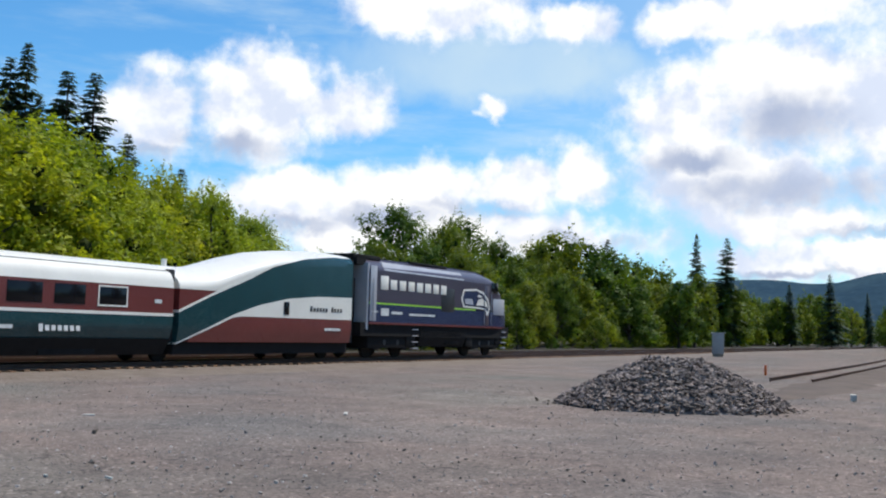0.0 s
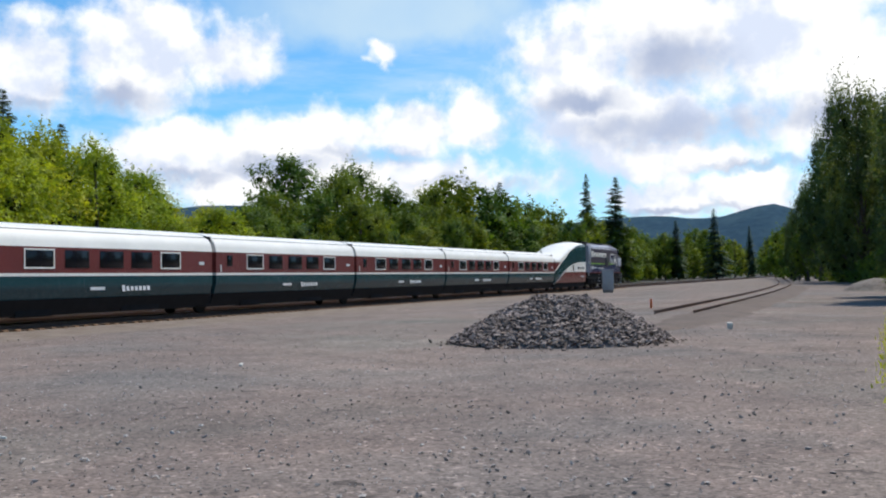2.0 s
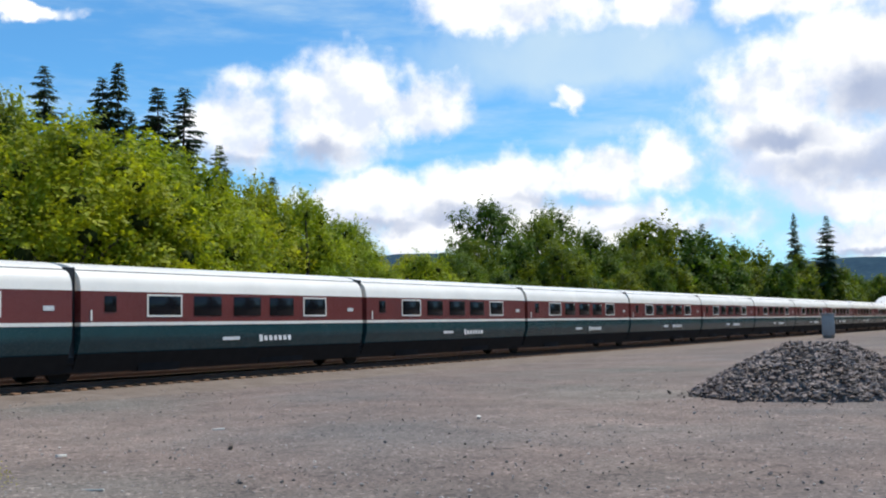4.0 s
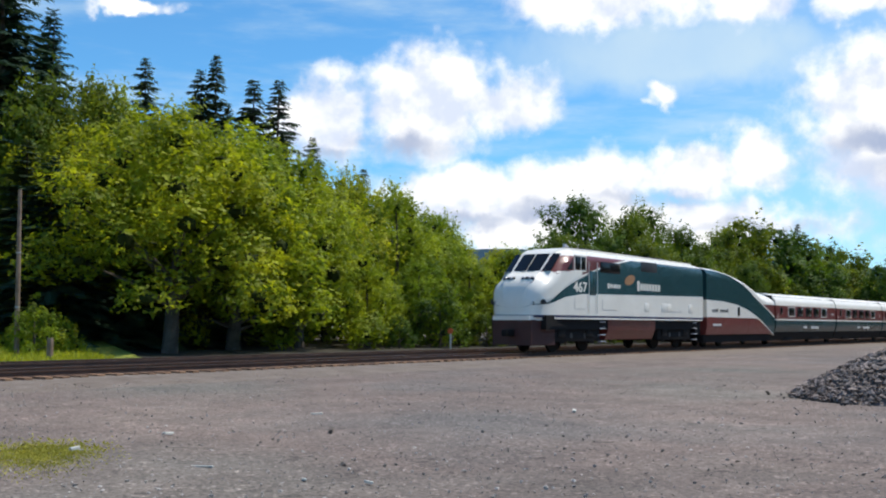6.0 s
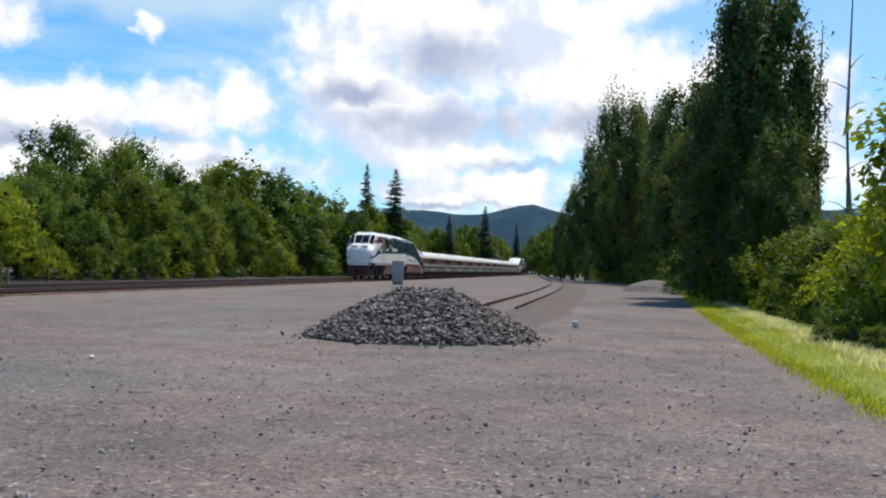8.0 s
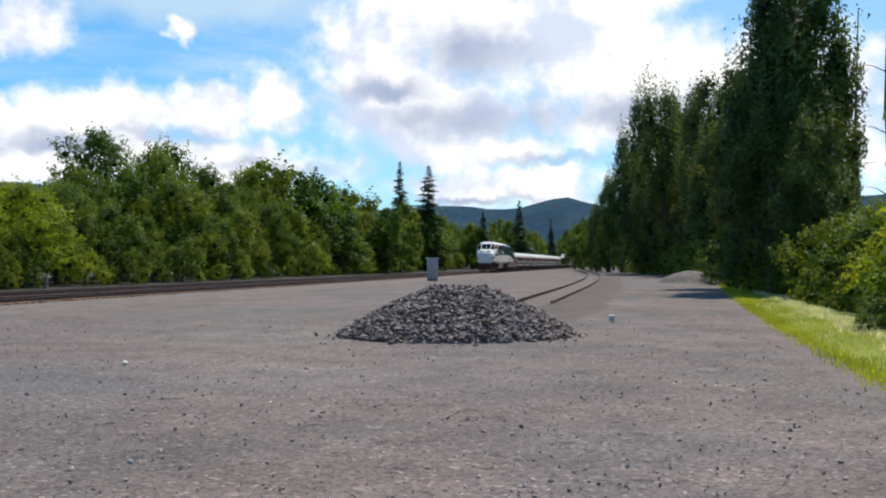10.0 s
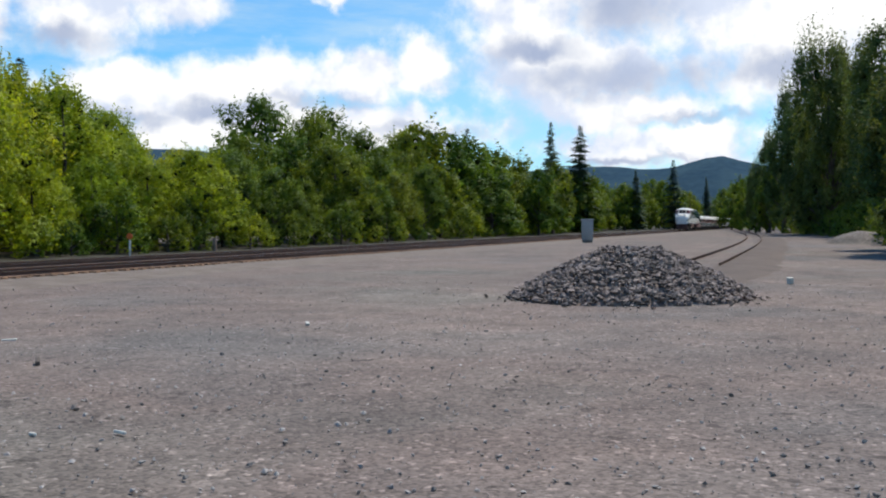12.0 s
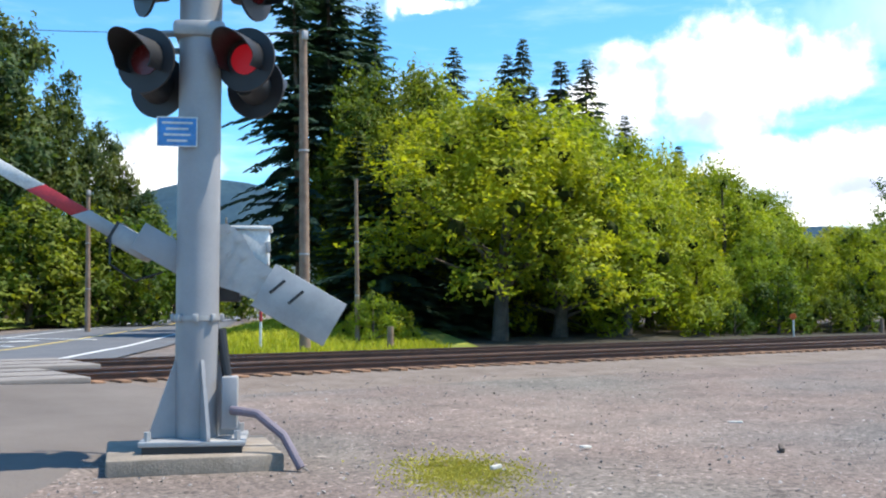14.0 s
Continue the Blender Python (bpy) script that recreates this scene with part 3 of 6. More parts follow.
def deciduous(name, h, spread, lobes, count, size, seed, material, low=0.05, tall=False):
    """A tree or shrub: tapered trunk with limbs, and a crown of sprigs reaching low."""
    r = np.random.default_rng(seed)
    root = empty(name)
    cents, rads, limb = [], [], []
    for k in range(lobes):
        u = (k + 0.5) / lobes
        z = h * (low + 0.10 + (0.86 - low) * u)
        belly = math.sin(math.pi * min(1, 0.25 + 0.72 * u)) if not tall else (0.35 + 0.65 * math.sin(math.pi * min(1, 0.15 + 0.8 * u)))
        a = k * 2.4 + r.uniform(-0.5, 0.5)
        q = spread * belly * r.uniform(0.4, 0.85)
        rr = spread * r.uniform(0.20, 0.40) * (0.6 + 0.4 * belly)
        cents.append((q * math.cos(a), q * math.sin(a), min(z, h - rr * 0.9)))
        rads.append((rr, rr, rr * r.uniform(0.9, 1.4) * (1.4 if tall else 1)))
    for k in range(lobes // 2):
        a = r.uniform(0, 6.28)
        rr = spread * r.uniform(0.2, 0.3)
        z = r.uniform(max(0.15, low + 0.1), 0.97) * h
        q = spread * (0.9 if z < 0.6 * h else 0.55) * r.uniform(0.7, 1.0)
        cents.append((q * math.cos(a), q * math.sin(a), max(rr * 0.8, z - rr)))
        rads.append((rr, rr, rr))
    vs, fs, leaves = leaf_cloud(cents, rads, count, size, r, rise=0.9 if tall else 0.4)
    bm = tube([(0, 0, -0.2), (0.05, 0.03, h * 0.3), (-0.05, 0.08, h * 0.6), (0.0, 0.0, h * 0.9)], lambda u: 0.028 * h * (1 - 0.85 * u), 8)
    for c in cents[:max(4, lobes // 2)]:
        z0 = max(0.2, c[2] * 0.55)
        tube([(0, 0, z0), (c[0] * 0.5, c[1] * 0.5, z0 + (c[2] - z0) * 0.6), c], lambda u: 0.011 * h * (1 - 0.8 * u), 6, bm)
    part("trunk", bm, M["bark"], root)
    me = mesh_of("crown", vs, fs, [material, M["crown_shade"]])
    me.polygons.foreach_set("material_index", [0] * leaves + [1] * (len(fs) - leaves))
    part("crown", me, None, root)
    return root


def conifer(name, h, width, seed, material, sparse=1.0, foot=0.06, spray=1.0):
    """A fir: straight trunk and uneven whorls of drooping boughs made of narrow needle sprays."""
    r = np.random.default_rng(seed)
    root = empty(name)
    vs, fs = [], []
    z = h * foot
    while z < h * 0.99:
        u = z / h
        reach = width * (1 - u) ** 0.88 * r.uniform(0.62, 1.12) + 0.12
        n = int(4 + 3 * (1 - u))
        turn = r.uniform(0, 6.28)
        for k in range(n):
            if r.random() > sparse:
                continue
            a = turn + k * 6.283 / n + r.uniform(-0.35, 0.35)
            ln = reach * r.uniform(0.55, 1.2)
            lift = r.uniform(-0.25, 0.25) * min(1, reach)
            up = 0.10 + 0.35 * u
            segs = max(2, int(ln / (0.30 * spray)))
            for s in range(segs):
                t0 = (s + 0.3) / segs
                dist = ln * t0
                dz = up * dist - 0.42 * dist * t0 + lift + r.uniform(-0.06, 0.06)
                cx, cy, cz = dist * math.cos(a), dist * math.sin(a), z + dz
                w = spray * min((0.42 + 0.50 * (1 - t0)) * (0.5 + 0.5 * min(1, ln / 2)), 0.10 + 0.50 * reach)
                for side in (-1, 1, 0.15):
                    ang = a + side * r.uniform(0.5, 1.0)
                    ex, ey = math.cos(ang) * w, math.sin(ang) * w
                    nx, ny = -math.sin(ang) * w * 0.32, math.cos(ang) * w * 0.32
                    o = len(vs)
                    vs += [(cx - nx * 0.4, cy - ny * 0.4, cz), (cx + ex * 0.6 + nx, cy + ey * 0.6 + ny, cz - 0.05 * w), (cx + ex * 1.3, cy + ey * 1.3, cz - 0.45 * w), (cx + ex * 0.6 - nx, cy + ey * 0.6 - ny, cz - 0.16 * w)]
                    fs += [(o, o + 1, o + 2), (o, o + 2, o + 3)]
        z += 0.20 + 0.40 * (1 - u) * h / 20
    part("trunk", tube([(0, 0, -0.3), (0, 0, h * 0.5), (0, 0, h * 0.985)], lambda u: 0.013 * h * (1 - 0.93 * u), 8), M["bark"], root)
    part("crown", mesh_of("crown", vs, fs, material), None, root)
    return root


def place(proto, used, x, y, height, proto_h, label, category, group, wide=1.0, z=0.0):
    """Puts the prototype itself the first time, copies after that."""
    s = height / proto_h
    m = pose(x, y, z, rng.uniform(-2, 2), rng.uniform(-2, 2), rng.uniform(0, 360)) @ Matrix.Diagonal((s * wide, s * wide, s, 1))
    if not used.get(proto.name):
        used[proto.name] = True
        proto.matrix_basis = m
        ob = proto
    else:
        ob = proto.copy()
        scene.collection.objects.link(ob)
        ob.matrix_basis = m
        for c in proto.children:
            o = c.copy()
            scene.collection.objects.link(o)
            o.parent = ob
    return tagged(ob, label, category, group)


def trees():
    used = {}
    leaf, deep, far = M["leaf"], M["leaf_deep"], M["leaf_far"]
    big = [deciduous("broadleaf_tree", 9.0, 3.6, 26, 21000, 0.098, 11 + i, leaf) for i in range(3)]
    dark = [deciduous("broadleaf_tree", 9.0, 3.4, 24, 19000, 0.102, 31 + i, deep) for i in range(3)]
    shrub = [deciduous("shrub", 4.0, 2.2, 12, 5000, 0.085, 51 + i, leaf, low=0.0) for i in range(2)]
    shrub_d = [deciduous("shrub", 4.0, 2.2, 12, 3600, 0.10, 61 + i, deep, low=0.0) for i in range(2)]
    high = [deciduous("broadleaf_tree", 9.0, 3.8, 24, 21000, 0.098, 121 + i, leaf, low=0.20) for i in range(2)]
    low = [deciduous("broadleaf_tree", 9.0, 3.4, 16, 4800, 0.20, 101 + i, deep) for i in range(2)]
    poplar = [deciduous("poplar_tree", 15.0, 3.4, 22, 21000, 0.135, 71 + i, far, tall=True, low=0.02) for i in range(3)]
    wayside = [deciduous("broadleaf_tree", 22.0, 6.0, 22, 15000, 0.25, 141 + i, far, low=0.1) for i in range(2)]
    fir = [conifer("fir_tree", 20.0, 5.2, 81 + i, M["needle"], 0.95) for i in range(3)]
    thin_fir = [conifer("fir_tree", 18.0, 3.8, 91 + i, M["needle"], 0.92) for i in range(2)]
    open_fir = [conifer("fir_tree", 20.0, 6.4, 151 + i, M["needle"], 0.9, 0.2, 0.7) for i in range(2)]

    def skyline(y):
        """Height of the wood beyond the tracks along the line."""
        return float(np.interp(y, [14, 20, 26, 34, 40, 46, 52, 60, 68, 76, 84, 92, 102, 112, 124, 140, 165, 200, 260, 400],
                               [9.5, 10, 11.4, 12, 11.4, 10.6, 10, 9.2, 8.0, 11.2, 12.4, 12.6, 11.0, 12.6, 13.6, 12.4, 11.8, 11.6, 11.6, 13]))

    wood = "wood beyond the tracks"
    # tall back row, then the lower front edge
    y = 28.0
    while y < 330:
        kind = (big if y < 62 else (dark if rng.random() < 0.7 else big)) if y < 115 else low
        hgt = skyline(y) * rng.uniform(0.78, 1.06)
        place(rng.choice(kind), used, -44.5 + rng.uniform(-1.8, 1.8) - 0.012 * y, y, hgt, 9.0, "leafy green broadleaf tree in the wood beyond the tracks", "tree", wood, rng.uniform(0.95, 1.3))
        y += rng.uniform(3.6, 6.0) if y < 130 else 6.5
    y = 29.5
    while y < 200:
        kind = high if y < 32 else ((big if y < 62 else dark) if y < 105 else low)
        place(rng.choice(kind), used, -39.4 + rng.uniform(-1.0, 1.0) - 0.010 * y, y, (skyline(y) * 0.9 if y < 42 else min(skyline(y) * rng.uniform(0.42, 0.86), 8.6)), 9.0, "bright green broadleaf tree at the edge of the wood", "tree", wood, rng.uniform(1.0, 1.45))
        y += rng.uniform(4.0, 7.0) if y < 110 else 8.0
    y = 44.0
    while y < 150:
        place(rng.choice(shrub_d + shrub_d + shrub), used, -36.9 + rng.uniform(-0.9, 0.5) - 0.008 * y, y, rng.choice((0.9, 1.3, 1.8, 2.4, 3.2)), 4.0, "leafy shrub along the edge of the wood", "shrub", "shrubs along the tracks", rng.uniform(0.9, 1.3))
        y += rng.uniform(2.6, 6.0)
    # trees rising behind, on the left
    for x, yy, hh in ((-52, 36, 14.0), (-55, 43, 14.5), (-56, 50, 13.6), (-54, 58, 12.4), (-57, 66, 12.4), (-60, 76, 11.5)):
        place(rng.choice(big), used, x, yy, hh, 9.0, "tall leafy broadleaf tree rising behind the wood edge", "tree", wood)
    for a, d, hh, p, wd in ((53.9, 100, 26.2, 0, 1.0), (51.2, 96, 24.6, 1, 1.0), (50.3, 95, 26.0, 2, 0.9), (48.2, 95, 23.8, 3, 1.3), (47.2, 96, 23.8, 4, 1.3), (45.0, 85, 16.6, 1, 1.1), (42.5, 88, 14.6, 4, 1.3), (49.3, 100, 22.5, 2, 0.9), (46.4, 98, 19.5, 0, 0.9), (52.6, 104, 22.0, 2, 0.9)):
        q = (fir + thin_fir)[p]
        place(q, used, -d * math.sin(radians(a)), d * math.cos(radians(a)), hh, 20.0 if p < 3 else 18.0, "tall dark fir standing above the broadleaf wood", "fir tree", "firs", wd)
    for a, d, hh, p, wd in ((61.4, 54, 21.0, 0, 1.0), (59.4, 57, 24.0, 1, 1.05), (57.4, 60, 19.5, 0, 0.9), (60.4, 66, 26.0, 1, 0.9), (58.4, 64, 21.0, 0, 0.9)):
        place(open_fir[p], used, -4 - d * math.sin(radians(a)), 0.8 + d * math.cos(radians(a)), hh, 20.0, "large dark fir tree behind the utility pole", "fir tree", "firs", wd)
    # dark firs added to stand for the black shade under the front trees
    for a, d, hh, wd in ((58.4, 49, 10.0, 1.1), (57.2, 47, 9.0, 1.2), (56.0, 50, 10.5, 1.2), (54.6, 49, 9.0, 1.3), (53.2, 50, 9.0, 1.3), (51.6, 51, 8.5, 1.3), (50.0, 53, 8.0, 1.3), (48.2, 55, 8.0, 1.3)):
        place(rng.choice(fir), used, -4 - d * math.sin(radians(a)), 0.8 + d * math.cos(radians(a)), hh, 20.0, "young dark fir added to blacken the hollow at the wood edge", "fir tree", "firs", 1.5 * wd)
    for a, d, hh in ((57.4, 40, 2.0), (56.2, 41, 1.6), (58.4, 42, 1.4)):
        place(rng.choice(shrub), used, -4 - d * math.sin(radians(a)), 0.8 + d * math.cos(radians(a)), hh, 4.0, "low bright green shrub on the grass bank", "shrub", "shrubs along the tracks", 1.1)
    for a, d, hh, wd in ((57.6, 54, 13.5, 0.8), (55.6, 53, 13.6, 0.9)):
        place(rng.choice(dark), used, -4 - d * math.sin(radians(a)), 0.8 + d * math.cos(radians(a)), hh, 9.0, "tall maple-like broadleaf tree beside the large firs", "tree", wood, wd)
    for a, d, hh, p, wd in ((13.9, 190, 20.5, 0, 0.72), (12.4, 190, 19.6, 3, 1.25), (7.0, 260, 17.5, 4, 1.2), (9.0, 250, 14.5, 3, 1.2), (5.2, 300, 15, 2, 0.8), (3.6, 330, 17, 4, 1.2), (18.8, 150, 15.5, 4, 1.2)):
        place((fir + thin_fir)[p], used, -d * math.sin(radians(a)), d * math.cos(radians(a)), hh, 20.0 if p < 3 else 18.0, "distant fir above the far wood", "fir tree", "firs", wd)
    for k in range(48):
        a = rng.uniform(4.2, 15.0)
        x = -rng.uniform(37, 66)
        place(rng.choice(low), used, x, x / -math.tan(radians(a)), rng.uniform(12, 16) if a < 8.5 else rng.uniform(9, 11.5), 9.0, "distant broadleaf tree closing the view down the line", "tree", "far wood")
    for a, d, hh in ((3.0, 250, 12), (2.6, 230, 11), (2.1, 210, 10), (1.6, 190, 10), (3.5, 300, 12), (2.4, 290, 14), (1.4, 240, 14), (0.4, 260, 14), (3.9, 380, 14), (-1.5, 200, 15), (-3.0, 180, 15)):
        place(rng.choice(low), used, -2.4 - d * math.sin(radians(a)), d * math.cos(radians(a)), hh, 9.0, "distant broadleaf tree where the line leaves the yard", "tree", "far wood")
    # dark row on the other side of the gravel road
    for a, d, hh, wd in ((2.3, 205, 12.0, 0.9), (1.7, 192, 17.0, 0.8), (0.9, 180, 23.0, 0.75), (-0.3, 162, 26.0, 0.75), (-1.5, 142, 24.2, 0.8), (-2.6, 120, 21.0, 0.9), (-3.8, 100, 18.2, 1.0), (-5.0, 86, 16.2, 1.1), (-0.9, 150, 17.0, 1.1), (-2.2, 126, 14.0, 1.2), (-3.3, 106, 12.5, 1.2), (-4.5, 88, 12.0, 1.2), (-5.8, 68, 13.6, 1.1), (-6.8, 60, 16.6, 0.8), (-7.9, 57, 17.6, 0.8), (-9.0, 58, 15.0, 0.8), (-9.8, 60, 11.0, 0.8), (-7.0, 54, 9.0, 1.2), (-8.8, 51, 8.0, 1.2)):
        if -5.5 < a < -2.0:
            d, hh = d * 1.3, hh * 1.3
        place(rng.choice(poplar), used, -2.4 - d * math.sin(radians(a)), 1.0 + d * math.cos(radians(a)), hh, 15.0, "tall dark poplar-like tree beside the gravel road", "tree", "roadside trees", 1.0 * wd)
    for a, d, hh in ((-9.8, 46, 3.4), (-11.0, 42, 3.2), (-12.2, 40, 3.6), (-13.4, 36, 3.0), (-14.8, 33, 3.4), (-16.4, 31, 3.8), (-11.6, 50, 4.2), (-13.0, 46, 4.2), (-15.4, 27, 1.6), (-14.0, 29, 1.3), (-12.4, 34, 1.4), (-11.0, 38, 1.4), (-20.5, 27, 6.0), (-21, 20, 3), (-18.6, 29, 6.6), (-8.4, 50, 3.0), (-6.6, 58, 3.0), (-5.2, 66, 3.0), (-17.4, 26, 1.8), (-9.2, 44, 1.6), (-7.6, 52, 1.5)):
        place(rng.choice(shrub_d if a > -11.5 or hh < 2 else shrub + shrub_d), used, -2.4 - d * math.sin(radians(a)), 0.7 + d * math.cos(radians(a)), hh, 4.0, "bright green bush on the grassy bank", "bush", "bushes on the bank", 1.15, -0.1)
    for y in range(56, 186, 5):
        place(rng.choice(shrub_d), used, float(np.interp(y, [56, 84, 143, 186], [6.0, 4.9, 2.0, -5.5])) + rng.uniform(-0.3, 0.6), y, rng.uniform(2.4, 4.2), 4.0, "dark green undergrowth bush below the tall trees", "bush", "undergrowth", 1.3, -0.15)
    for k in range(16):
        y = 17 + k * 2.1
        place(rng.choice(shrub_d), used, float(np.interp(y, [17, 26, 41, 60], [2.6, 3.0, 4.2, 5.2])) + rng.uniform(0.0, 1.2), y, rng.uniform(0.45, 0.95), 4.0, "low green weeds on the far side of the bank", "bush", "bushes on the bank", 1.7, -0.05)
    # round the road beyond the crossing
    for a, d, hh, wd in ((79.4, 92, 29.0, 1.0), (76.4, 96, 26.5, 0.9), (74.2, 100, 22.5, 0.75), (72.4, 104, 19.0, 0.8), (70.9, 102, 15.5, 0.8), (69.6, 100, 12.5, 0.8), (84, 88, 26, 0.9), (88, 84, 26, 0.9), (77.6, 104, 24, 0.7)):
        place(rng.choice(wayside), used, -4 - d * math.sin(radians(a)), 0.8 + d * math.cos(radians(a)), hh, 22.0, "tall broadleaf tree standing beyond the asphalt road", "tree", "trees along the road", wd)
    for a, d, hh in ((77.5, 78, 8.5), (75.5, 78, 9.0), (73.8, 80, 8.5), (72.2, 82, 8.5), (70.8, 84, 8.0), (69.5, 88, 9.0), (80, 76, 8), (68.2, 98, 7.0), (66.0, 125, 6.0), (64.6, 120, 7.5), (62.9, 110, 8.5), (61, 95, 8)):
        place(rng.choice(shrub_d), used, -4 - d * math.sin(radians(a)), 0.8 + d * math.cos(radians(a)), hh, 4.0, "leafy green shrub beside the asphalt road", "shrub", "shrubs along the road", 1.2)
    for x, yy in ((8.95, 51.5), (9.2, 59.6)):
        root = empty("dead_tree", pose(x, yy, -0.2))
        bm = tube([(0, 0, 0), (0.1, 0.05, 5), (-0.05, 0.1, 9), (0.1, 0, 15.5)], lambda u: 0.20 * (1 - 0.85 * u), 8)
        part("trunk", bm, M["snag"], root)
        for k in range(9):
            z0 = 4 + k * 0.95
            a = k * 2.2
            part("branch", tube([(0, 0, z0), (0.6 * math.cos(a), 0.6 * math.sin(a), z0 + 0.35), (1.3 * math.cos(a), 1.3 * math.sin(a), z0 + 0.5)], lambda u: 0.035 * (1 - 0.8 * u), 5), M["snag"], root)
        tagged(root, "bare grey dead tree standing above the bushes", "dead tree", "dead trees")
    for proto in big + dark + shrub + shrub_d + high + low + poplar + wayside + fir + thin_fir + open_fir:
        if not used.get(proto.name):
            for child in list(proto.children):
                bpy.data.objects.remove(child)
            bpy.data.objects.remove(proto)


trees()


def blades(name, spots, material, label, category, h=(0.08, 0.3), w=0.012, seed=3):
    r = np.random.default_rng(seed)
    p = np.array(spots)
    n = len(p)
    a = r.uniform(0, 6.28, n)
    hh = r.uniform(*h, n)
    side = np.stack([np.cos(a), np.sin(a), 0 * a], 1) * (w * (0.6 + r.random(n)))[:, None]
    lean = np.stack([r.normal(size=n) * 0.35 * hh, r.normal(size=n) * 0.35 * hh, hh], 1)
    v = np.stack([p - side, p + side, p + lean], 1).reshape(-1, 3)
    f = np.arange(n * 3).reshape(-1, 3)
    tagged(part(name, mesh_of(name, v.tolist(), f.tolist(), material)), label, category, kind="stuff")


def grass():
    r = np.random.default_rng(5)
    # bank right of the gravel road
    edge = lambda y: np.interp(y, [-6, 7, 8, 9.5, 10.5, 11.6, 18, 26, 41, 60, 84, 120], [2.0, 1.8, 1.5, 1.2, 1.0, 0.86, 0.92, 1.1, 1.65, 2.6, 4.0, 5.0])
    ys = [(-12 + i * 1.5) for i in range(100)]
    verts, faces = [], []
    for i, y in enumerate(ys):
        e = float(edge(y)) + 0.15 * noise.noise(Vector((y, 0, 0)))
        for x, z in ((e, -0.02), (e + 0.4, 0.04), (e + 1.7, 0.03), (e + 3.0, -0.06), (e + 40, 0.15)):
            verts.append((x, y, z + 0.02 * noise.noise(Vector((x, y, 0)))))
        if i:
            a, b = (i - 1) * 5, i * 5
            faces += [(a + k, a + k + 1, b + k + 1, b + k) for k in range(4)]
    tagged(part("grass_bank", mesh_of("grass_bank", verts, faces, M["turf"], True)), "yellow-green grassy bank along the gravel road", "grass", kind="structure")
    y = -5 + 95 * r.random(60000) ** 1.5
    x = np.array([edge(q) for q in y]) - 0.15 + r.random(60000) ** 1.2 * 1.75 + 0.12 * r.normal(size=60000)
    blades("grass", np.stack([x, y, 0 * y + 0.0], 1), M["blade"], "sunlit yellow-green grass on the bank", "grass", (0.02, 0.12), 0.011)
    n = 14000
    y = 9 + 62 * r.random(n) ** 1.3
    x = np.array([edge(q) for q in y]) + 1.65 + 0.24 * r.normal(size=n) + 0.2 * np.sin(y * 0.9)
    blades("dry_grass", np.stack([x, y, 0 * y + 0.02], 1), M["straw"], "bleached dry grass along the top of the bank", "grass", (0.04, 0.18), 0.015, 12)
    # beyond the tracks
    lift = lambda x: 1.0 * min(1.0, max(0.0, (-34.0 - x) / 14)) ** 1.3
    near = lambda x: 13.4 + (-33.0 - x) * 0.46
    verts, faces = [], []
    for i in range(41):
        x = -33.0 - i
        for k, z in enumerate((-0.03, 0.04, 0.5, 0.85, 1.0)):
            yy = near(x) + (0, 0.8, 3.0, 6.0, 11.0)[k]
            verts.append((x, yy, 0.02 + lift(x) * max(z, 0) + 0.05 * noise.noise(Vector((x * 0.5, k, 2)))))
        if i:
            faces += [((i - 1) * 5 + k, (i - 1) * 5 + k + 1, i * 5 + k + 1, i * 5 + k) for k in range(4)]
    tagged(part("grass_verge", mesh_of("grass_verge", verts, faces, M["turf"], True)), "green grass bank rising beyond the tracks", "grass", kind="structure")
    # sheet under the wood, its colour darkened for the shade there
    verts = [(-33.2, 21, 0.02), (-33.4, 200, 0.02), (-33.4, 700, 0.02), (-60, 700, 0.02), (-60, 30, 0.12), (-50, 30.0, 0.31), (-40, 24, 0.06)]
    tagged(part("forest_floor", mesh_of("forest_floor", verts, [tuple(range(7))], M["floor_shade"])), "forest floor under the wood beyond the tracks, darkened for shade", "forest floor", kind="structure")
    verts = [(-36, -40, 0.015), (-33.0, -40, 0.015), (-33.5, -2, 0.015), (-46, 2.6, 0.015), (-62, 10, 0.02), (-90, 28, 0.3), (-190, 95, 3.0), (-260, 60, 3), (-200, -60, 0.3)]
    tagged(part("grass_field", mesh_of("grass_field", verts, [tuple(range(9))], M["turf"])), "grass beside the asphalt road", "grass", kind="structure")
    n = 16000
    x = -33.1 - 30 * r.random(n) ** 1.4
    up = r.random(n)
    y = near(x) + 0.3 + up * 9.0
    z = np.array([lift(q) for q in x]) * np.interp(up * 9.0, [0, 0.4, 2.5, 5.5, 9.0], [0, 0.04, 0.5, 0.85, 0.95])
    blades("tall_grass", np.stack([x, y, z], 1), M["blade"], "tall yellow-green grass on the bank beyond the tracks", "grass", (0.08, 0.32), 0.035, 8)
    # small yellow weed patch in the gravel
    n = 9000
    q = r.normal(size=(n, 2)) * np.array([0.62, 0.30])
    q = q @ np.array([[-0.87, 0.50], [0.50, 0.87]])
    blades("weed_patch", np.stack([-11.75 + q[:, 0], 6.8 + q[:, 1], 0 * q[:, 0] - 0.02], 1), M["weed"], "low yellow weeds growing through the gravel", "weeds", (0.004, 0.028), 0.014, 9)


grass()


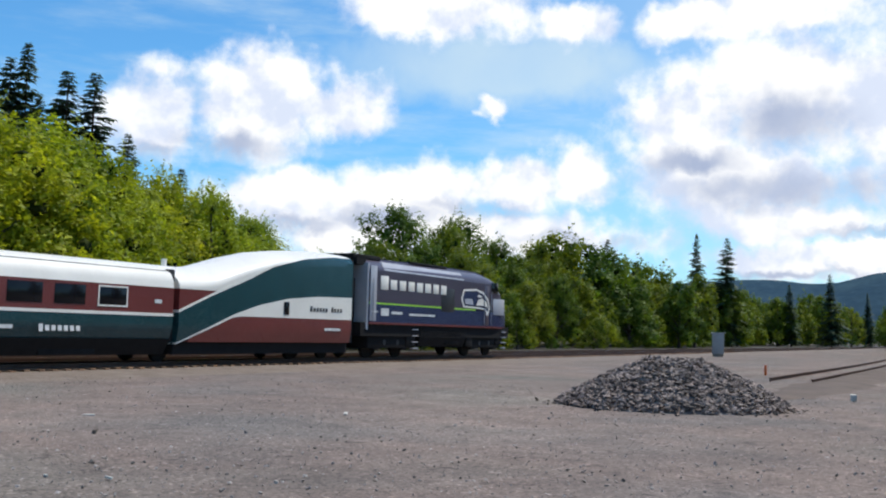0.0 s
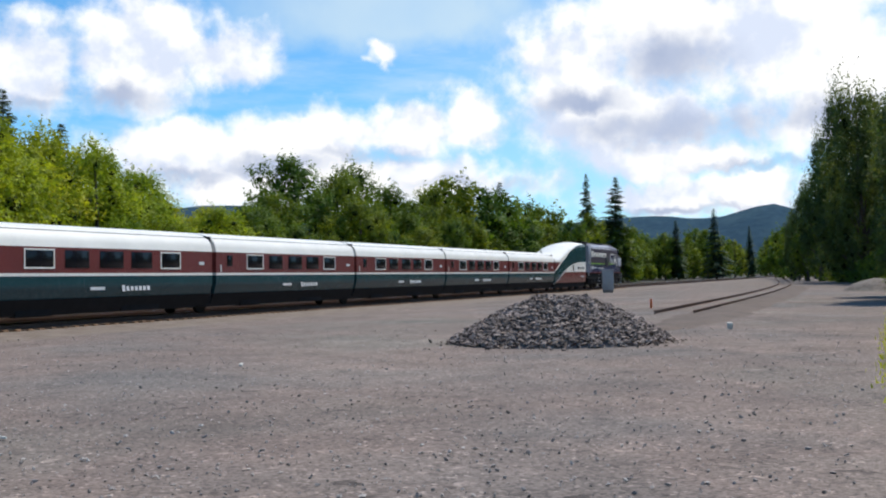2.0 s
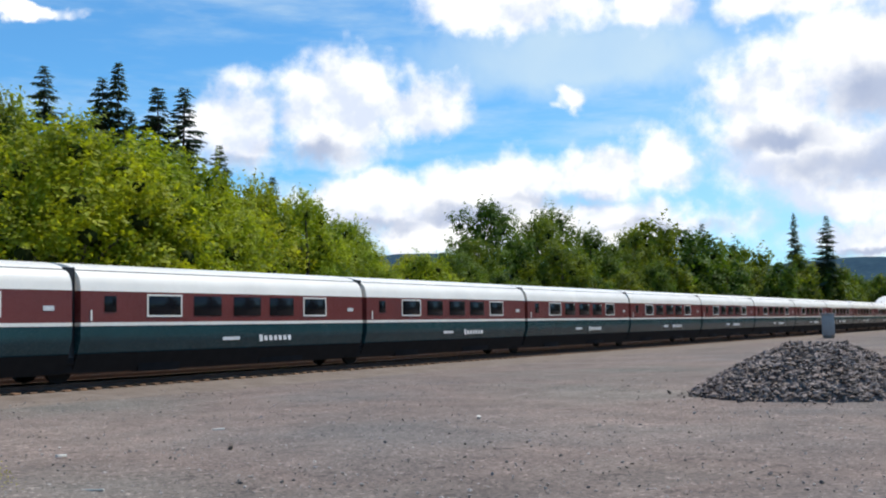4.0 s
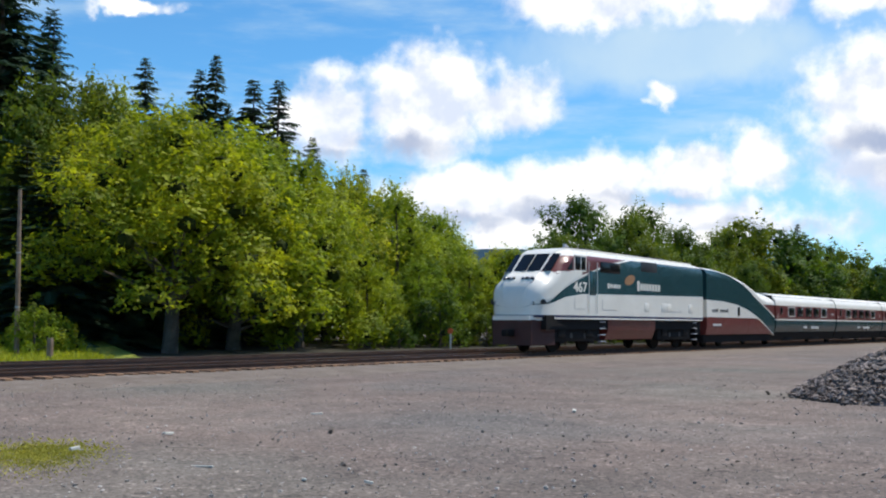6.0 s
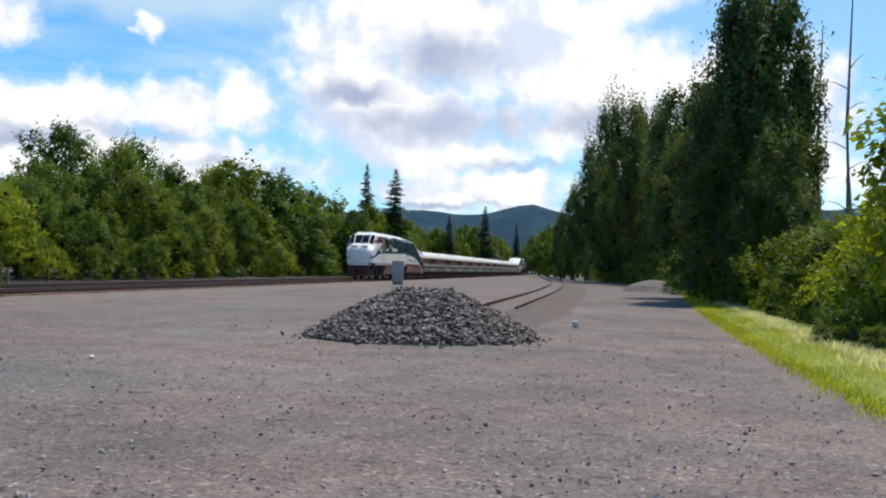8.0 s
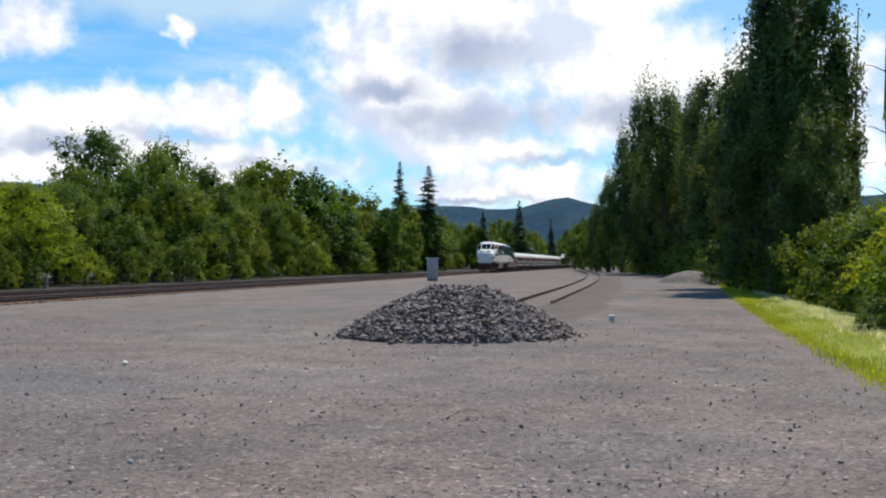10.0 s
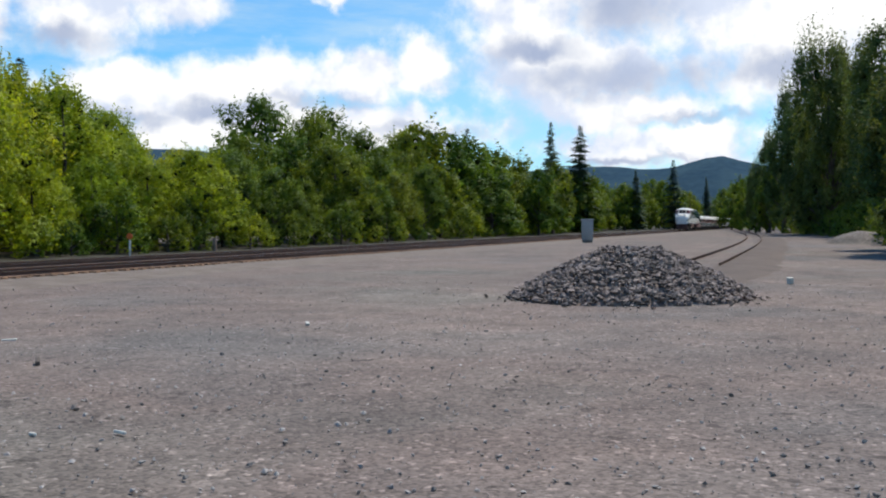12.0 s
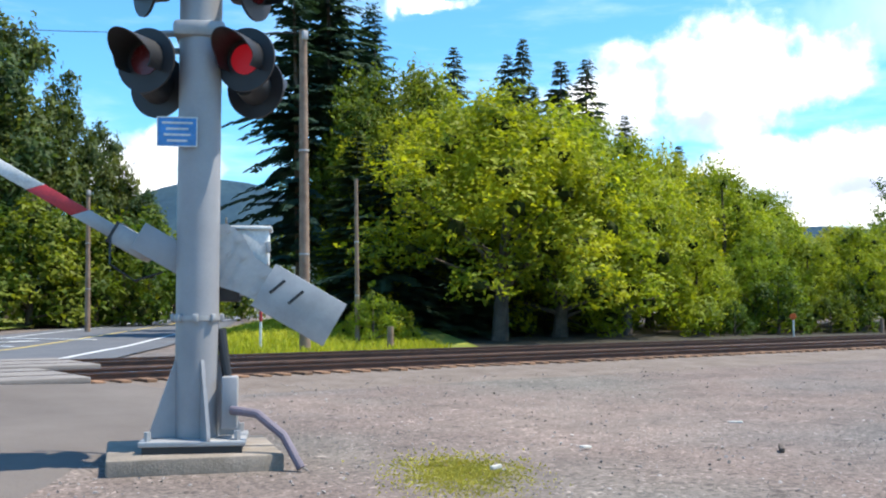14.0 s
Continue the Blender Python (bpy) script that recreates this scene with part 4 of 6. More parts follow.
# ---- loose stone ----
def stones(name, spots, sizes, material, label, seed, thing=False):
    """Angular stones, each its own hull of a jittered octahedron-like form."""
    r = np.random.default_rng(seed)
    base = np.array([(1, 0, 0.1), (0.3, 0.95, 0), (-0.8, 0.6, -0.1), (-0.8, -0.6, 0.1), (0.3, -0.95, 0), (0.1, 0.1, 0.85), (-0.1, 0, -0.85)], float)
    tri = np.array([(0, 1, 5), (1, 2, 5), (2, 3, 5), (3, 4, 5), (4, 0, 5), (1, 0, 6), (2, 1, 6), (3, 2, 6), (4, 3, 6), (0, 4, 6)])
    n = len(spots)
    v = base[None] * (1 + 0.35 * r.normal(size=(n, 7, 1)).clip(-1.2, 1.2)) * np.stack([r.uniform(0.7, 1.3, n), r.uniform(0.6, 1.1, n), r.uniform(0.45, 0.9, n)], 1)[:, None]
    a, t = r.uniform(0, 6.28, n), r.normal(size=n) * 0.6
    ca, sa, ct, st = np.cos(a), np.sin(a), np.cos(t), np.sin(t)
    x, y, z = v[..., 0], v[..., 1], v[..., 2]
    y, z = y * ct[:, None] - z * st[:, None], y * st[:, None] + z * ct[:, None]
    x, y = x * ca[:, None] - y * sa[:, None], x * sa[:, None] + y * ca[:, None]
    v = np.stack([x, y, z], -1) * np.array(sizes)[:, None, None] + np.array(spots)[:, None]
    f = (tri[None] + (np.arange(n) * 7)[:, None, None]).reshape(-1, 3)
    return mesh_of(name, v.reshape(-1, 3).tolist(), f.tolist(), material)


PILE = (-6.2, 23.2)


def pile_height(x, y):
    dx, dy = x - PILE[0], y - PILE[1]
    a = math.atan2(dy, dx)
    rad = 2.46 * (1 + 0.08 * math.sin(2 * a + 0.6) + 0.06 * noise.noise(Vector((math.cos(a) * 1.5, math.sin(a) * 1.5, 0))))
    q = math.hypot(dx, dy) / rad
    h = 1.30 * max(0.0, 1 - q) ** 0.85
    h = min(h, 1.02 + 0.05 * noise.noise(Vector((x * 1.2, y * 1.2, 0))))
    return h + 0.05 * noise.noise(Vector((x * 1.7, y * 1.7, 4))) * (q < 1)


def stone_pile():
    root = empty("stone_pile", pose(PILE[0], PILE[1], 0))
    tagged(root, "heap of dark grey crushed ballast stone on the gravel", "stone pile")
    r = np.random.default_rng(21)
    n = 44
    verts = [((i / n - 0.5) * 6.6, (j / n - 0.5) * 6.6) for j in range(n + 1) for i in range(n + 1)]
    verts = [(x, y, pile_height(x + PILE[0], y + PILE[1]) - 0.07) for x, y in verts]
    faces = [(j * (n + 1) + i, j * (n + 1) + i + 1, (j + 1) * (n + 1) + i + 1, (j + 1) * (n + 1) + i) for j in range(n) for i in range(n)]
    part("core", mesh_of("core", verts, faces, M["stone"]), None, root)
    spots, sizes = [], []
    while len(spots) < 8000:
        x, y = r.uniform(-3.5, 3.5, 2)
        h = pile_height(x + PILE[0], y + PILE[1])
        if h > 0.015 or r.random() < 0.02 * max(0, 1.0 - abs(math.hypot(x, y) - 2.3)):
            spots.append((x, y, max(h, 0.0) + r.uniform(-0.03, 0.03)))
            sizes.append(0.032 + 0.045 * r.random() ** 1.5)
    ob = part("rubble", stones("rubble", spots, sizes, M["stone"], "", 22), None, root)
    tagged(ob, kind="stuff")


def loose_gravel():
    r = np.random.default_rng(31)
    n = 11000
    d = 4.0 + 26 * r.random(n) ** 1.6
    a = np.radians(r.uniform(-22, 82, n))
    x, y = -2.0 - d * np.sin(a), d * np.cos(a)
    keep = (x > -23.2) & (x < 0.3)
    x, y = x[keep], y[keep]
    size = 0.009 + 0.019 * r.random(len(x)) ** 3
    ob = part("loose_stones", stones("loose_stones", np.stack([x, y, -0.3 * size], 1), size, M["pebble"], "", 32))
    tagged(ob, "loose stones scattered over the gravel yard", "stones", kind="stuff")


def debris():
    """Bits of wood, bark and pale chips lying about the yard."""
    for x, y, lx, ly, lz, rz, mat in ((-11.03, 10.66, 0.05, 0.26, 0.05, 40, "bark"), (-9.66, 7.31, 0.03, 0.30, 0.02, 95, "chip"), (-12.44, 9.04, 0.06, 0.16, 0.03, 10, "chip"), (-7.66, 7.61, 0.025, 0.14, 0.024, 70, "chip"), (-10.18, 15.76, 0.06, 0.22, 0.03, 30, "chip"), (-3.06, 29.3, 0.14, 0.16, 0.16, 15, "chip"), (-8.24, 7.35, 0.022, 0.12, 0.022, 60, "chip"), (-11.9, 7.3, 0.05, 0.12, 0.04, 0, "chip"), (-13.0, 12.4, 0.05, 0.2, 0.03, 120, "chip")):
        ob = part("wood_chip", box((lx, ly, lz), (x, y, lz / 2 - 0.01), (rng.uniform(-6, 6), rng.uniform(-6, 6), rz), 0.006), M[mat])
        tagged(ob, "dark splinter of bark on the gravel" if mat == "bark" else "pale bleached wood chip on the gravel", "wood chip", "debris in the yard")


stone_pile()
loose_gravel()
debris()


def gravel_heap():
    c = (2.0, 88.0)
    verts, faces, n = [], [], 24
    for j in range(n + 1):
        for i in range(n + 1):
            x, y = (i / n - 0.5) * 7, (j / n - 0.5) * 7
            q = math.hypot(x / 2.9, y / 2.9)
            verts.append((c[0] + x, c[1] + y, 1.0 * max(0, 1 - q * q) ** 0.8 + 0.06 * noise.noise(Vector((x, y, 9))) * (q < 1) - 0.03))
    faces = [(j * (n + 1) + i, j * (n + 1) + i + 1, (j + 1) * (n + 1) + i + 1, (j + 1) * (n + 1) + i) for j in range(n) for i in range(n)]
    tagged(part("gravel_mound", mesh_of("gravel_mound", verts, faces, M["gravel"], True)), "low mound of grey gravel beside the far trees", "mound")


gravel_heap()


def siding_dirt():
    """Worn brown earth beside the siding, with a ragged edge."""
    verts, faces = [], []
    ys = [27 + i * 1.0 for i in range(90)]
    for i, y in enumerate(ys):
        mid = -4.7 + siding_bend(y) - 0.25 * max(0, 1 - (y - 27) / 12)
        half = 1.3 * min(1, (y - 26.5) / 8)
        for k in range(5):
            off = (k / 2 - 1) * half
            ragged = (0.55 * noise.noise(Vector((y * 0.35, k, 1))) + 0.35 * noise.noise(Vector((y * 1.3, k, 5)))) if k in (0, 4) else 0
            verts.append((mid + off + ragged, y, (0.05 if 0 < k < 4 else -0.03) + 0.02 * noise.noise(Vector((k, y, 0)))))
        if i:
            faces += [((i - 1) * 5 + k, (i - 1) * 5 + k + 1, i * 5 + k + 1, i * 5 + k) for k in range(4)]
    tagged(part("dirt_strip", mesh_of("dirt_strip", verts, faces, M["earth"], True)), "worn brown earth along the siding track", "dirt", kind="structure")


siding_dirt()


# ---- train ----
SPEED, LEAD_Y, PITCH = 30.3, 27.0, 12.96     # LEAD_Y: joint of the first coach and the fin car at the start
MOVING = []                                 # things that ride on the main track, with their place along the train


def lofted(ys, lo, hi, width, n=6, cap=0.0):
    """A closed body between two height lines along y, as wide as width(y, z)."""
    bm = bmesh.new()
    rings = []
    for y in ys:
        a, b = lo(y), max(hi(y), lo(y) + 0.002)
        zs = [a + (b - a) * k / n for k in range(n + 1)]
        ring = [bm.verts.new((width(y, z), y, z)) for z in zs] + [bm.verts.new((-width(y, z), y, z)) for z in reversed(zs)]
        rings.append(ring)
    k = len(rings[0])
    for a, b in zip(rings, rings[1:]):
        for j in range(k):
            bm.faces.new((a[j], a[(j + 1) % k], b[(j + 1) % k], b[j]))
    bm.faces.new(rings[0][::-1])
    bm.faces.new(rings[-1])
    return bm


def coach_width(y, z):
    return float(np.interp(z, [0.3, 0.6, 0.85, 1.2, 2.55, 2.85, 3.05, 3.2, 3.3, 3.36], [1.05, 1.22, 1.36, 1.47, 1.48, 1.42, 1.28, 1.02, 0.66, 0.25]))


def steps(a, b, d):
    n = max(1, int((b - a) / d))
    return [a + (b - a) * i / n for i in range(n + 1)]


def wheelset(root, y, r=0.42):
    bm = rod((-0.80, y, r), (-0.66, y, r), r, n=20)
    rod((0.66, y, r), (0.80, y, r), r, n=20, bm=bm)
    rod((-0.9, y, r), (0.9, y, r), 0.08, n=10, bm=bm)
    part("wheelset", bm, M["under"], root)


def window(root, y0, y1, z0, z1, framed, x=1.482):
    for s in (-1, 1):
        w = part("window", box((0.012, y1 - y0, z1 - z0), (s * x, (y0 + y1) / 2, (z0 + z1) / 2), bevel=0.004), M["glass"], root)
        if framed:
            bm = bmesh.new()
            t = 0.05
            for sy, sz, cy, cz in ((y1 - y0 + 2 * t, t, (y0 + y1) / 2, z1 + t / 2), (y1 - y0 + 2 * t, t, (y0 + y1) / 2, z0 - t / 2), (t, z1 - z0, y0 - t / 2, (z0 + z1) / 2), (t, z1 - z0, y1 + t / 2, (z0 + z1) / 2)):
                box((0.018, sy, sz), (s * x, cy, cz), bm=bm)
            part("window_frame", bm, M["white"], w)


def coach():
    """One short articulated coach, 12.7 m long, origin at its rear joint."""
    root = empty("coach")
    ys = steps(0.16, 12.84, 3.2)
    flat = lambda v: (lambda y: v)
    # the black runs up to 0.80 to stand for shade on the tucked-under side
    part("underframe", lofted(ys, flat(0.26), flat(0.80), lambda y, z: 1.10 + 0.5 * (z - 0.26)), M["under"], root)
    part("wheel_frame", box((2.3, 1.7, 0.5), (0, 0, 0.52), bevel=0.06), M["under"], root)
    part("lower_side", lofted(ys, flat(0.80), flat(1.56), coach_width), M["green"], root, "dark green lower side panels")
    part("waistline", lofted(ys, flat(1.562), flat(1.66), lambda y, z: 1.486), M["white"], root)
    part("window_band", lofted(ys, flat(1.662), flat(2.53), coach_width), M["brown"], root, "red-brown window band")
    part("upper_side", lofted(ys, flat(2.532), flat(3.10), coach_width, 6), M["white"], root)
    part("gutter", lofted(ys, flat(3.102), flat(3.125), lambda y, z: coach_width(y, z) + 0.012, 1), M["under"], root)
    part("roof", lofted(ys, flat(3.127), flat(3.36), coach_width, 6), M["white"], root, "white curved roof")
    part("gangway", lofted([-0.16, 0.16], flat(0.7), flat(3.18), lambda y, z: 1.22), M["black"], root)
    window(root, 2.52, 3.78, 1.86, 2.42, True)
    for a, b in ((4.31, 5.49), (6.03, 7.29), (7.73, 8.93)):
        window(root, a, b, 1.84, 2.44, False)
    window(root, 9.49, 10.65, 1.86, 2.42, True)
    window(root, 0.95, 1.37, 1.95, 2.40, False)
    for y0, y1, z, hh in ((5.55, 6.3, 1.12, 0.11), (7.2, 8.9, 1.10, 0.20)):
        for s in (-1, 1):
            if hh > 0.15:
                for k in range(7):
                    part("marking_bar", box((0.008, 0.15, hh * (1.25 if k == 0 else 0.8)), (s * 1.472, y0 + 0.1 + k * 0.235, z + (0.02 if k == 0 else 0)), (0, -6 * s, 0)), M["white_tape"], root)
            else:
                part("marking_bar", box((0.008, y1 - y0, hh), (s * 1.472, (y0 + y1) / 2, z)), M["white_tape"], root)
    for s in (-1, 1):
        part("number_bar", box((0.008, 0.34, 0.13), (s * 1.484, 12.1, 2.05)), M["white_tape"], root)
        part("door_handle", box((0.02, 0.06, 0.3), (s * 1.488, 0.5, 1.85)), M["white"], root)
        part("skirt_box", box((0.3, 1.6, 0.34), (s * 1.05, 3.2, 0.40), bevel=0.02), M["under"], root)
        part("skirt_box", box((0.3, 2.2, 0.30), (s * 1.05, 8.6, 0.42), bevel=0.02), M["under"], root)
        part("yaw_damper", box((0.16, 1.2, 0.2), (s * 1.15, 0.1, 0.62), bevel=0.03), M["under"], root)
    wheelset(root, 0.0)
    tagged(root, "short articulated coach, white roof, red-brown windows, dark green below", "train car", "passenger train")
    return root


def fin_width(y, z):
    """Half width of the fin car, which grows from coach to locomotive size."""
    u = min(1.0, max(0.0, y / 9.0))
    q = (fin_top(y) - z) / (0.8 - 0.42 * u)
    round_off = max(0.16, math.sin(max(0.02, min(1.0, q)) * math.pi / 2) ** 0.6)
    return float(np.interp(z, [0.3, 0.7, 1.2], [1.30, 1.42, 1.48 + 0.02 * u])) * round_off


def fin_top(y):
    return float(np.interp(y, [0, 1.4, 2.2, 3.8, 5.5, 7.5, 9.5, 11.5], [3.36, 3.36, 3.44, 3.86, 4.22, 4.46, 4.58, 4.60]))


def fin_car():
    """Baggage car with a sweeping fin that rises to the locomotive's height; its coach end at y 0."""
    root = empty("fin_car")
    ys = steps(0.16, 11.05, 0.28)
    A = lambda y: float(np.interp(y, [0, 1.9, 3.8, 5.4, 7.5, 9.5, 11.4], [1.74, 2.46, 3.10, 3.72, 4.18, 4.40, 4.46]))
    B = lambda y: float(np.interp(y, [0, 0.3, 3.1, 4.6, 6.4, 8.5, 11.4], [0.62, 0.72, 1.72, 2.12, 2.43, 2.60, 2.66]))
    C = lambda y: float(np.interp(y, [0, 0.3, 3.1, 3.6, 11.4], [0.56, 0.66, 1.62, 1.66, 1.68]))
    flat = lambda v: (lambda y: v)
    # here too the black reaches up in place of shade on the lower side
    part("underframe", lofted(ys, flat(0.26), flat(0.70), lambda y, z: 1.28), M["under"], root)
    part("lower_side", lofted([y for y in ys if C(y) > 0.72], flat(0.70), C, fin_width, 4), M["brown"], root, "red-brown lower side")
    part("white_sweep", lofted(ys, lambda y: C(y) + 0.002, B, lambda y, z: fin_width(y, z) + 0.004, 4), M["white"], root, "white sweeping stripe")
    part("fin_side", lofted(ys, lambda y: B(y) + 0.002, lambda y: A(y) - 0.09, lambda y, z: fin_width(y, z) + 0.006, 8), M["green"], root, "dark green sweeping fin")
    part("fin_edge", lofted(ys, lambda y: A(y) - 0.088, A, lambda y, z: fin_width(y, z) + 0.010, 2), M["white"], root)
    part("window_band", lofted([y for y in ys if y < 2.3], lambda y: min(2.52, A(y) + 0.002), flat(2.53), coach_width, 3), M["brown"], root)
    part("roof", lofted(ys, lambda y: max(A(y) + 0.002, 2.534), fin_top, fin_width, 12), M["white"], root, "white roof rising to the fin")
    part("gangway", lofted([-0.16, 0.16], flat(0.7), flat(3.18), lambda y, z: 1.22), M["black"], root)
    part("end_wall", lofted([11.05, 11.75], flat(0.7), flat(4.35), lambda y, z: 1.1), M["black"], root)
    for s in (-1, 1):
        for k in range(11):
            if k != 6:
                part("marking_bar", box((0.01, 0.13, 0.22 if k in (0, 7) else 0.16), (s * 1.512, 8.0 + k * 0.22, 2.05 + (0.03 if k in (0, 7) else 0))), M["black"], root)
        part("number_bar", box((0.01, 1.2, 0.11), (s * 1.508, 9.6, 1.25)), M["white_tape"], root)
        part("number_bar", box((0.01, 0.5, 0.10), (s * 1.475, 3.0, 1.95)), M["white_tape"], root)
        part("window", box((0.012, 0.35, 0.5), (s * 1.512, 6.3, 2.05), bevel=0.005), M["glass"], root)
    part("vent", rod((0, 0.9, 3.36), (0, 0.9, 3.62), 0.10, n=12), M["white"], root)
    for y in (0.0, 7.6, 9.9):
        wheelset(root, y)
    part("bogie_frame", box((2.2, 3.6, 0.4), (0, 8.75, 0.55), bevel=0.05), M["under"], root)
    tagged(root, "baggage car with a dark green fin sweeping up to the locomotive", "train car", "passenger train")
    return root


LOCO = 16.9


def loco_top(y):
    return float(np.interp(y, [0, 0.06, 0.25, 0.55, 1.05, 2.05, 2.5, 3.4, 6.0, LOCO], [1.95, 2.5, 3.0, 3.28, 3.5, 4.42, 4.60, 4.72, 4.74, 4.66]))


def loco_width(y, z):
    w = float(np.interp(y, [0, 0.1, 0.35, 0.8, 1.6, 2.6], [0.80, 1.00, 1.22, 1.36, 1.47, 1.52]))
    q = (loco_top(y) - z) / 0.55
    if q < 1:
        w *= max(0.55, math.sin(max(0.05, q) * math.pi / 2) ** 0.45)
    return w


def loco_running_gear(root, tank):
    part("underframe", lofted([0.5, LOCO - 0.3], lambda y: 1.0, lambda y: 1.62, lambda y, z: 1.42), M["under"], root)
    for yc in (3.4, 13.6):
        part("bogie_frame", box((2.62, 4.1, 0.58), (0, yc, 0.74), bevel=0.06), M["under"], root)
        for dy in (-1.35, 1.35):
            wheelset(root, yc + dy, 0.51)
            for s in (-1, 1):
                part("axle_box", box((0.22, 0.42, 0.36), (s * 1.18, yc + dy, 0.55), bevel=0.03), M["under"], root)
                part("brake_cylinder", rod((s * 1.2, yc + dy * 0.45, 0.72), (s * 1.32, yc + dy * 0.45, 0.72), 0.13, n=14), M["black"], root)
    part("fuel_tank", lofted(steps(6.0, 11.0, 1.0), lambda y: 0.52, lambda y: 1.5, lambda y, z: 1.25 + 0.2 * min(1, (z - 0.5) / 0.5), 4), M[tank], root)
    for s in (-1, 1):
        for k in range(7):
            part("louvre", box((0.03, 4.2, 0.03), (s * 1.452, 8.4, 0.98 + k * 0.075), (0, 20 * s, 0)), M[tank], root)
        for yy in (5.45, 15.9):
            for k in range(4):
                part("step", box((0.16, 0.5, 0.05), (s * 1.40, yy, 0.45 + k * 0.3)), M["silver"], root)


def letters(root, word, y, z, size, material, side):
    """Lettering on one flank with the built-in font."""
    cu = bpy.data.curves.new("number", "FONT")
    cu.body, cu.size, cu.extrude, cu.align_x, cu.offset = word, size, 0.006, "CENTER", 0.012
    ob = bpy.data.objects.new("number", cu)
    me = bpy.data.meshes.new_from_object(ob)
    me.materials.append(material)
    o = part("number", me, None, root)
    o.matrix_basis = pose(side * 1.53, y, z, 90, 0, 90 * side) @ Matrix.Diagonal((1.3, 1, 1, 1))
    return o


def tail_locomotive():
    """Rear locomotive, nose at y 0 pointing back along the line."""
    root = empty("locomotive")
    ys = [0.0, 0.06, 0.15, 0.25, 0.4, 0.55, 0.8, 1.05, 1.3, 1.6, 1.85, 2.05, 2.25, 2.5, 2.9, 3.4] + steps(4.0, LOCO, 0.6)
    cap = lambda g: (lambda y: min(g(y), loco_top(y) - 0.004))
    G0 = cap(lambda y: float(np.interp(y, [0, 0.9, 2.0, 3.6, LOCO], [2.05, 2.12, 2.45, 2.62, 2.80])))
    G1 = cap(lambda y: float(np.interp(y, [0, 0.9, 1.6, 2.6, 4.0, 6.0, 8.6, 10.6, LOCO], [2.06, 2.22, 2.66, 3.10, 3.52, 4.02, 4.40, 4.44, 4.48])))
    G2 = cap(lambda y: float(np.interp(y, [0, 1.0, 2.6, 4.0, 6.0, 8.6, 10.6, LOCO], [2.16, 2.34, 3.20, 3.60, 4.10, 4.46, 4.50, 4.52])))
    R0 = cap(lambda y: float(np.interp(y, [0, 2.0, 6.0, 9.0, 9.4, LOCO], [2.2, 3.3, 4.12, 4.30, 4.42, 4.52])))
    low = lambda y: 1.62
    part("sill", lofted(ys, lambda y: 1.52, lambda y: 1.63, lambda y, z: loco_width(y, 1.7) + 0.012, 1), M["navy"], root)
    part("lower_side", lofted(ys, lambda y: 1.632, G0, loco_width, 5), M["white"], root, "white lower flank")
    part("green_sweep", lofted(ys, lambda y: G0(y) + 0.002, G1, lambda y, z: loco_width(y, z) + 0.004, 8), M["green"], root, "dark green sweeping side panel")
    part("sweep_edge", lofted(ys, lambda y: G1(y) + 0.001, G2, lambda y, z: loco_width(y, z) + 0.007, 2), M["white"], root)
    part("upper_side", lofted(ys, lambda y: G2(y) + 0.001, cap(lambda y: 4.36), loco_width, 8), M["brown"], root)
    part("roof", lofted(ys, lambda y: min(4.364, loco_top(y) - 0.003), loco_top, lambda y, z: loco_width(y, z), 8), M["white"], root, "white rounded roof")
    # white nose and cab over the brown
    nose = [y for y in ys if y <= 3.4]
    part("nose", lofted(nose, lambda y: G2(y) + 0.001, lambda y: min(loco_top(y), 3.56 if y < 2.5 else 3.62) + 0.012, lambda y, z: loco_width(y, z) + 0.025, 8), M["white"], root, "white sloping nose")
    part("cab_brow", lofted([2.0, 2.05, 2.25, 2.5, 2.9, 3.4], lambda y: min(4.30, loco_top(y) - 0.02), lambda y: loco_top(y) + 0.006, lambda y, z: loco_width(y, z) + 0.008, 6), M["white"], root)
    # raked windscreen
    bm = bmesh.new()
    for x0, x1 in ((-1.18, -0.03), (0.03, 1.18)):
        grid = [[bm.verts.new((x0 + (x1 - x0) * i / 4, y + 0.10 * abs(x0 + (x1 - x0) * i / 4) ** 2, loco_top(y) + 0.02 - 0.02 * i * 0)) for i in range(5)] for y in (1.12, 1.4, 1.7, 1.98)]
        for a, b in zip(grid, grid[1:]):
            for i in range(4):
                bm.faces.new((a[i], a[i + 1], b[i + 1], b[i]))
    ex = bmesh.ops.extrude_face_region(bm, geom=bm.faces[:])
    bmesh.ops.translate(bm, vec=(0, -0.012, 0.016), verts=[v for v in ex["geom"] if isinstance(v, bmesh.types.BMVert)])
    part("windscreen", bm, M["glass"], root, "raked dark windscreen")
    part("anticlimber", lofted([-0.12, 0.1, 0.6], lambda y: 1.40, lambda y: 1.60, lambda y, z: 0.95 + 0.5 * max(0, y)), M["white"], root)
    part("pilot", lofted([-0.05, 0.25, 0.7, 1.4], lambda y: 0.32, lambda y: 1.42, lambda y, z: 1.0 + 0.3 * min(1, max(0, y)), 3), M["maroon"], root, "grimy maroon pilot plough")
    part("coupler", box((0.3, 0.7, 0.3), (0, -0.3, 0.85), bevel=0.05), M["under"], root)
    for s in (-1, 1):
        lamp = part("headlight_housing", box((0.62, 0.14, 0.16), (s * 0.48, 0.50, 3.21), (35, 0, 0), 0.04), M["black"], root)
        for dx in (-0.14, 0.14):
            part("headlight", rod((s * 0.48 + dx, 0.40, 3.22), (s * 0.48 + dx, 0.46, 3.25), 0.065, n=14), M["silver"], lamp)
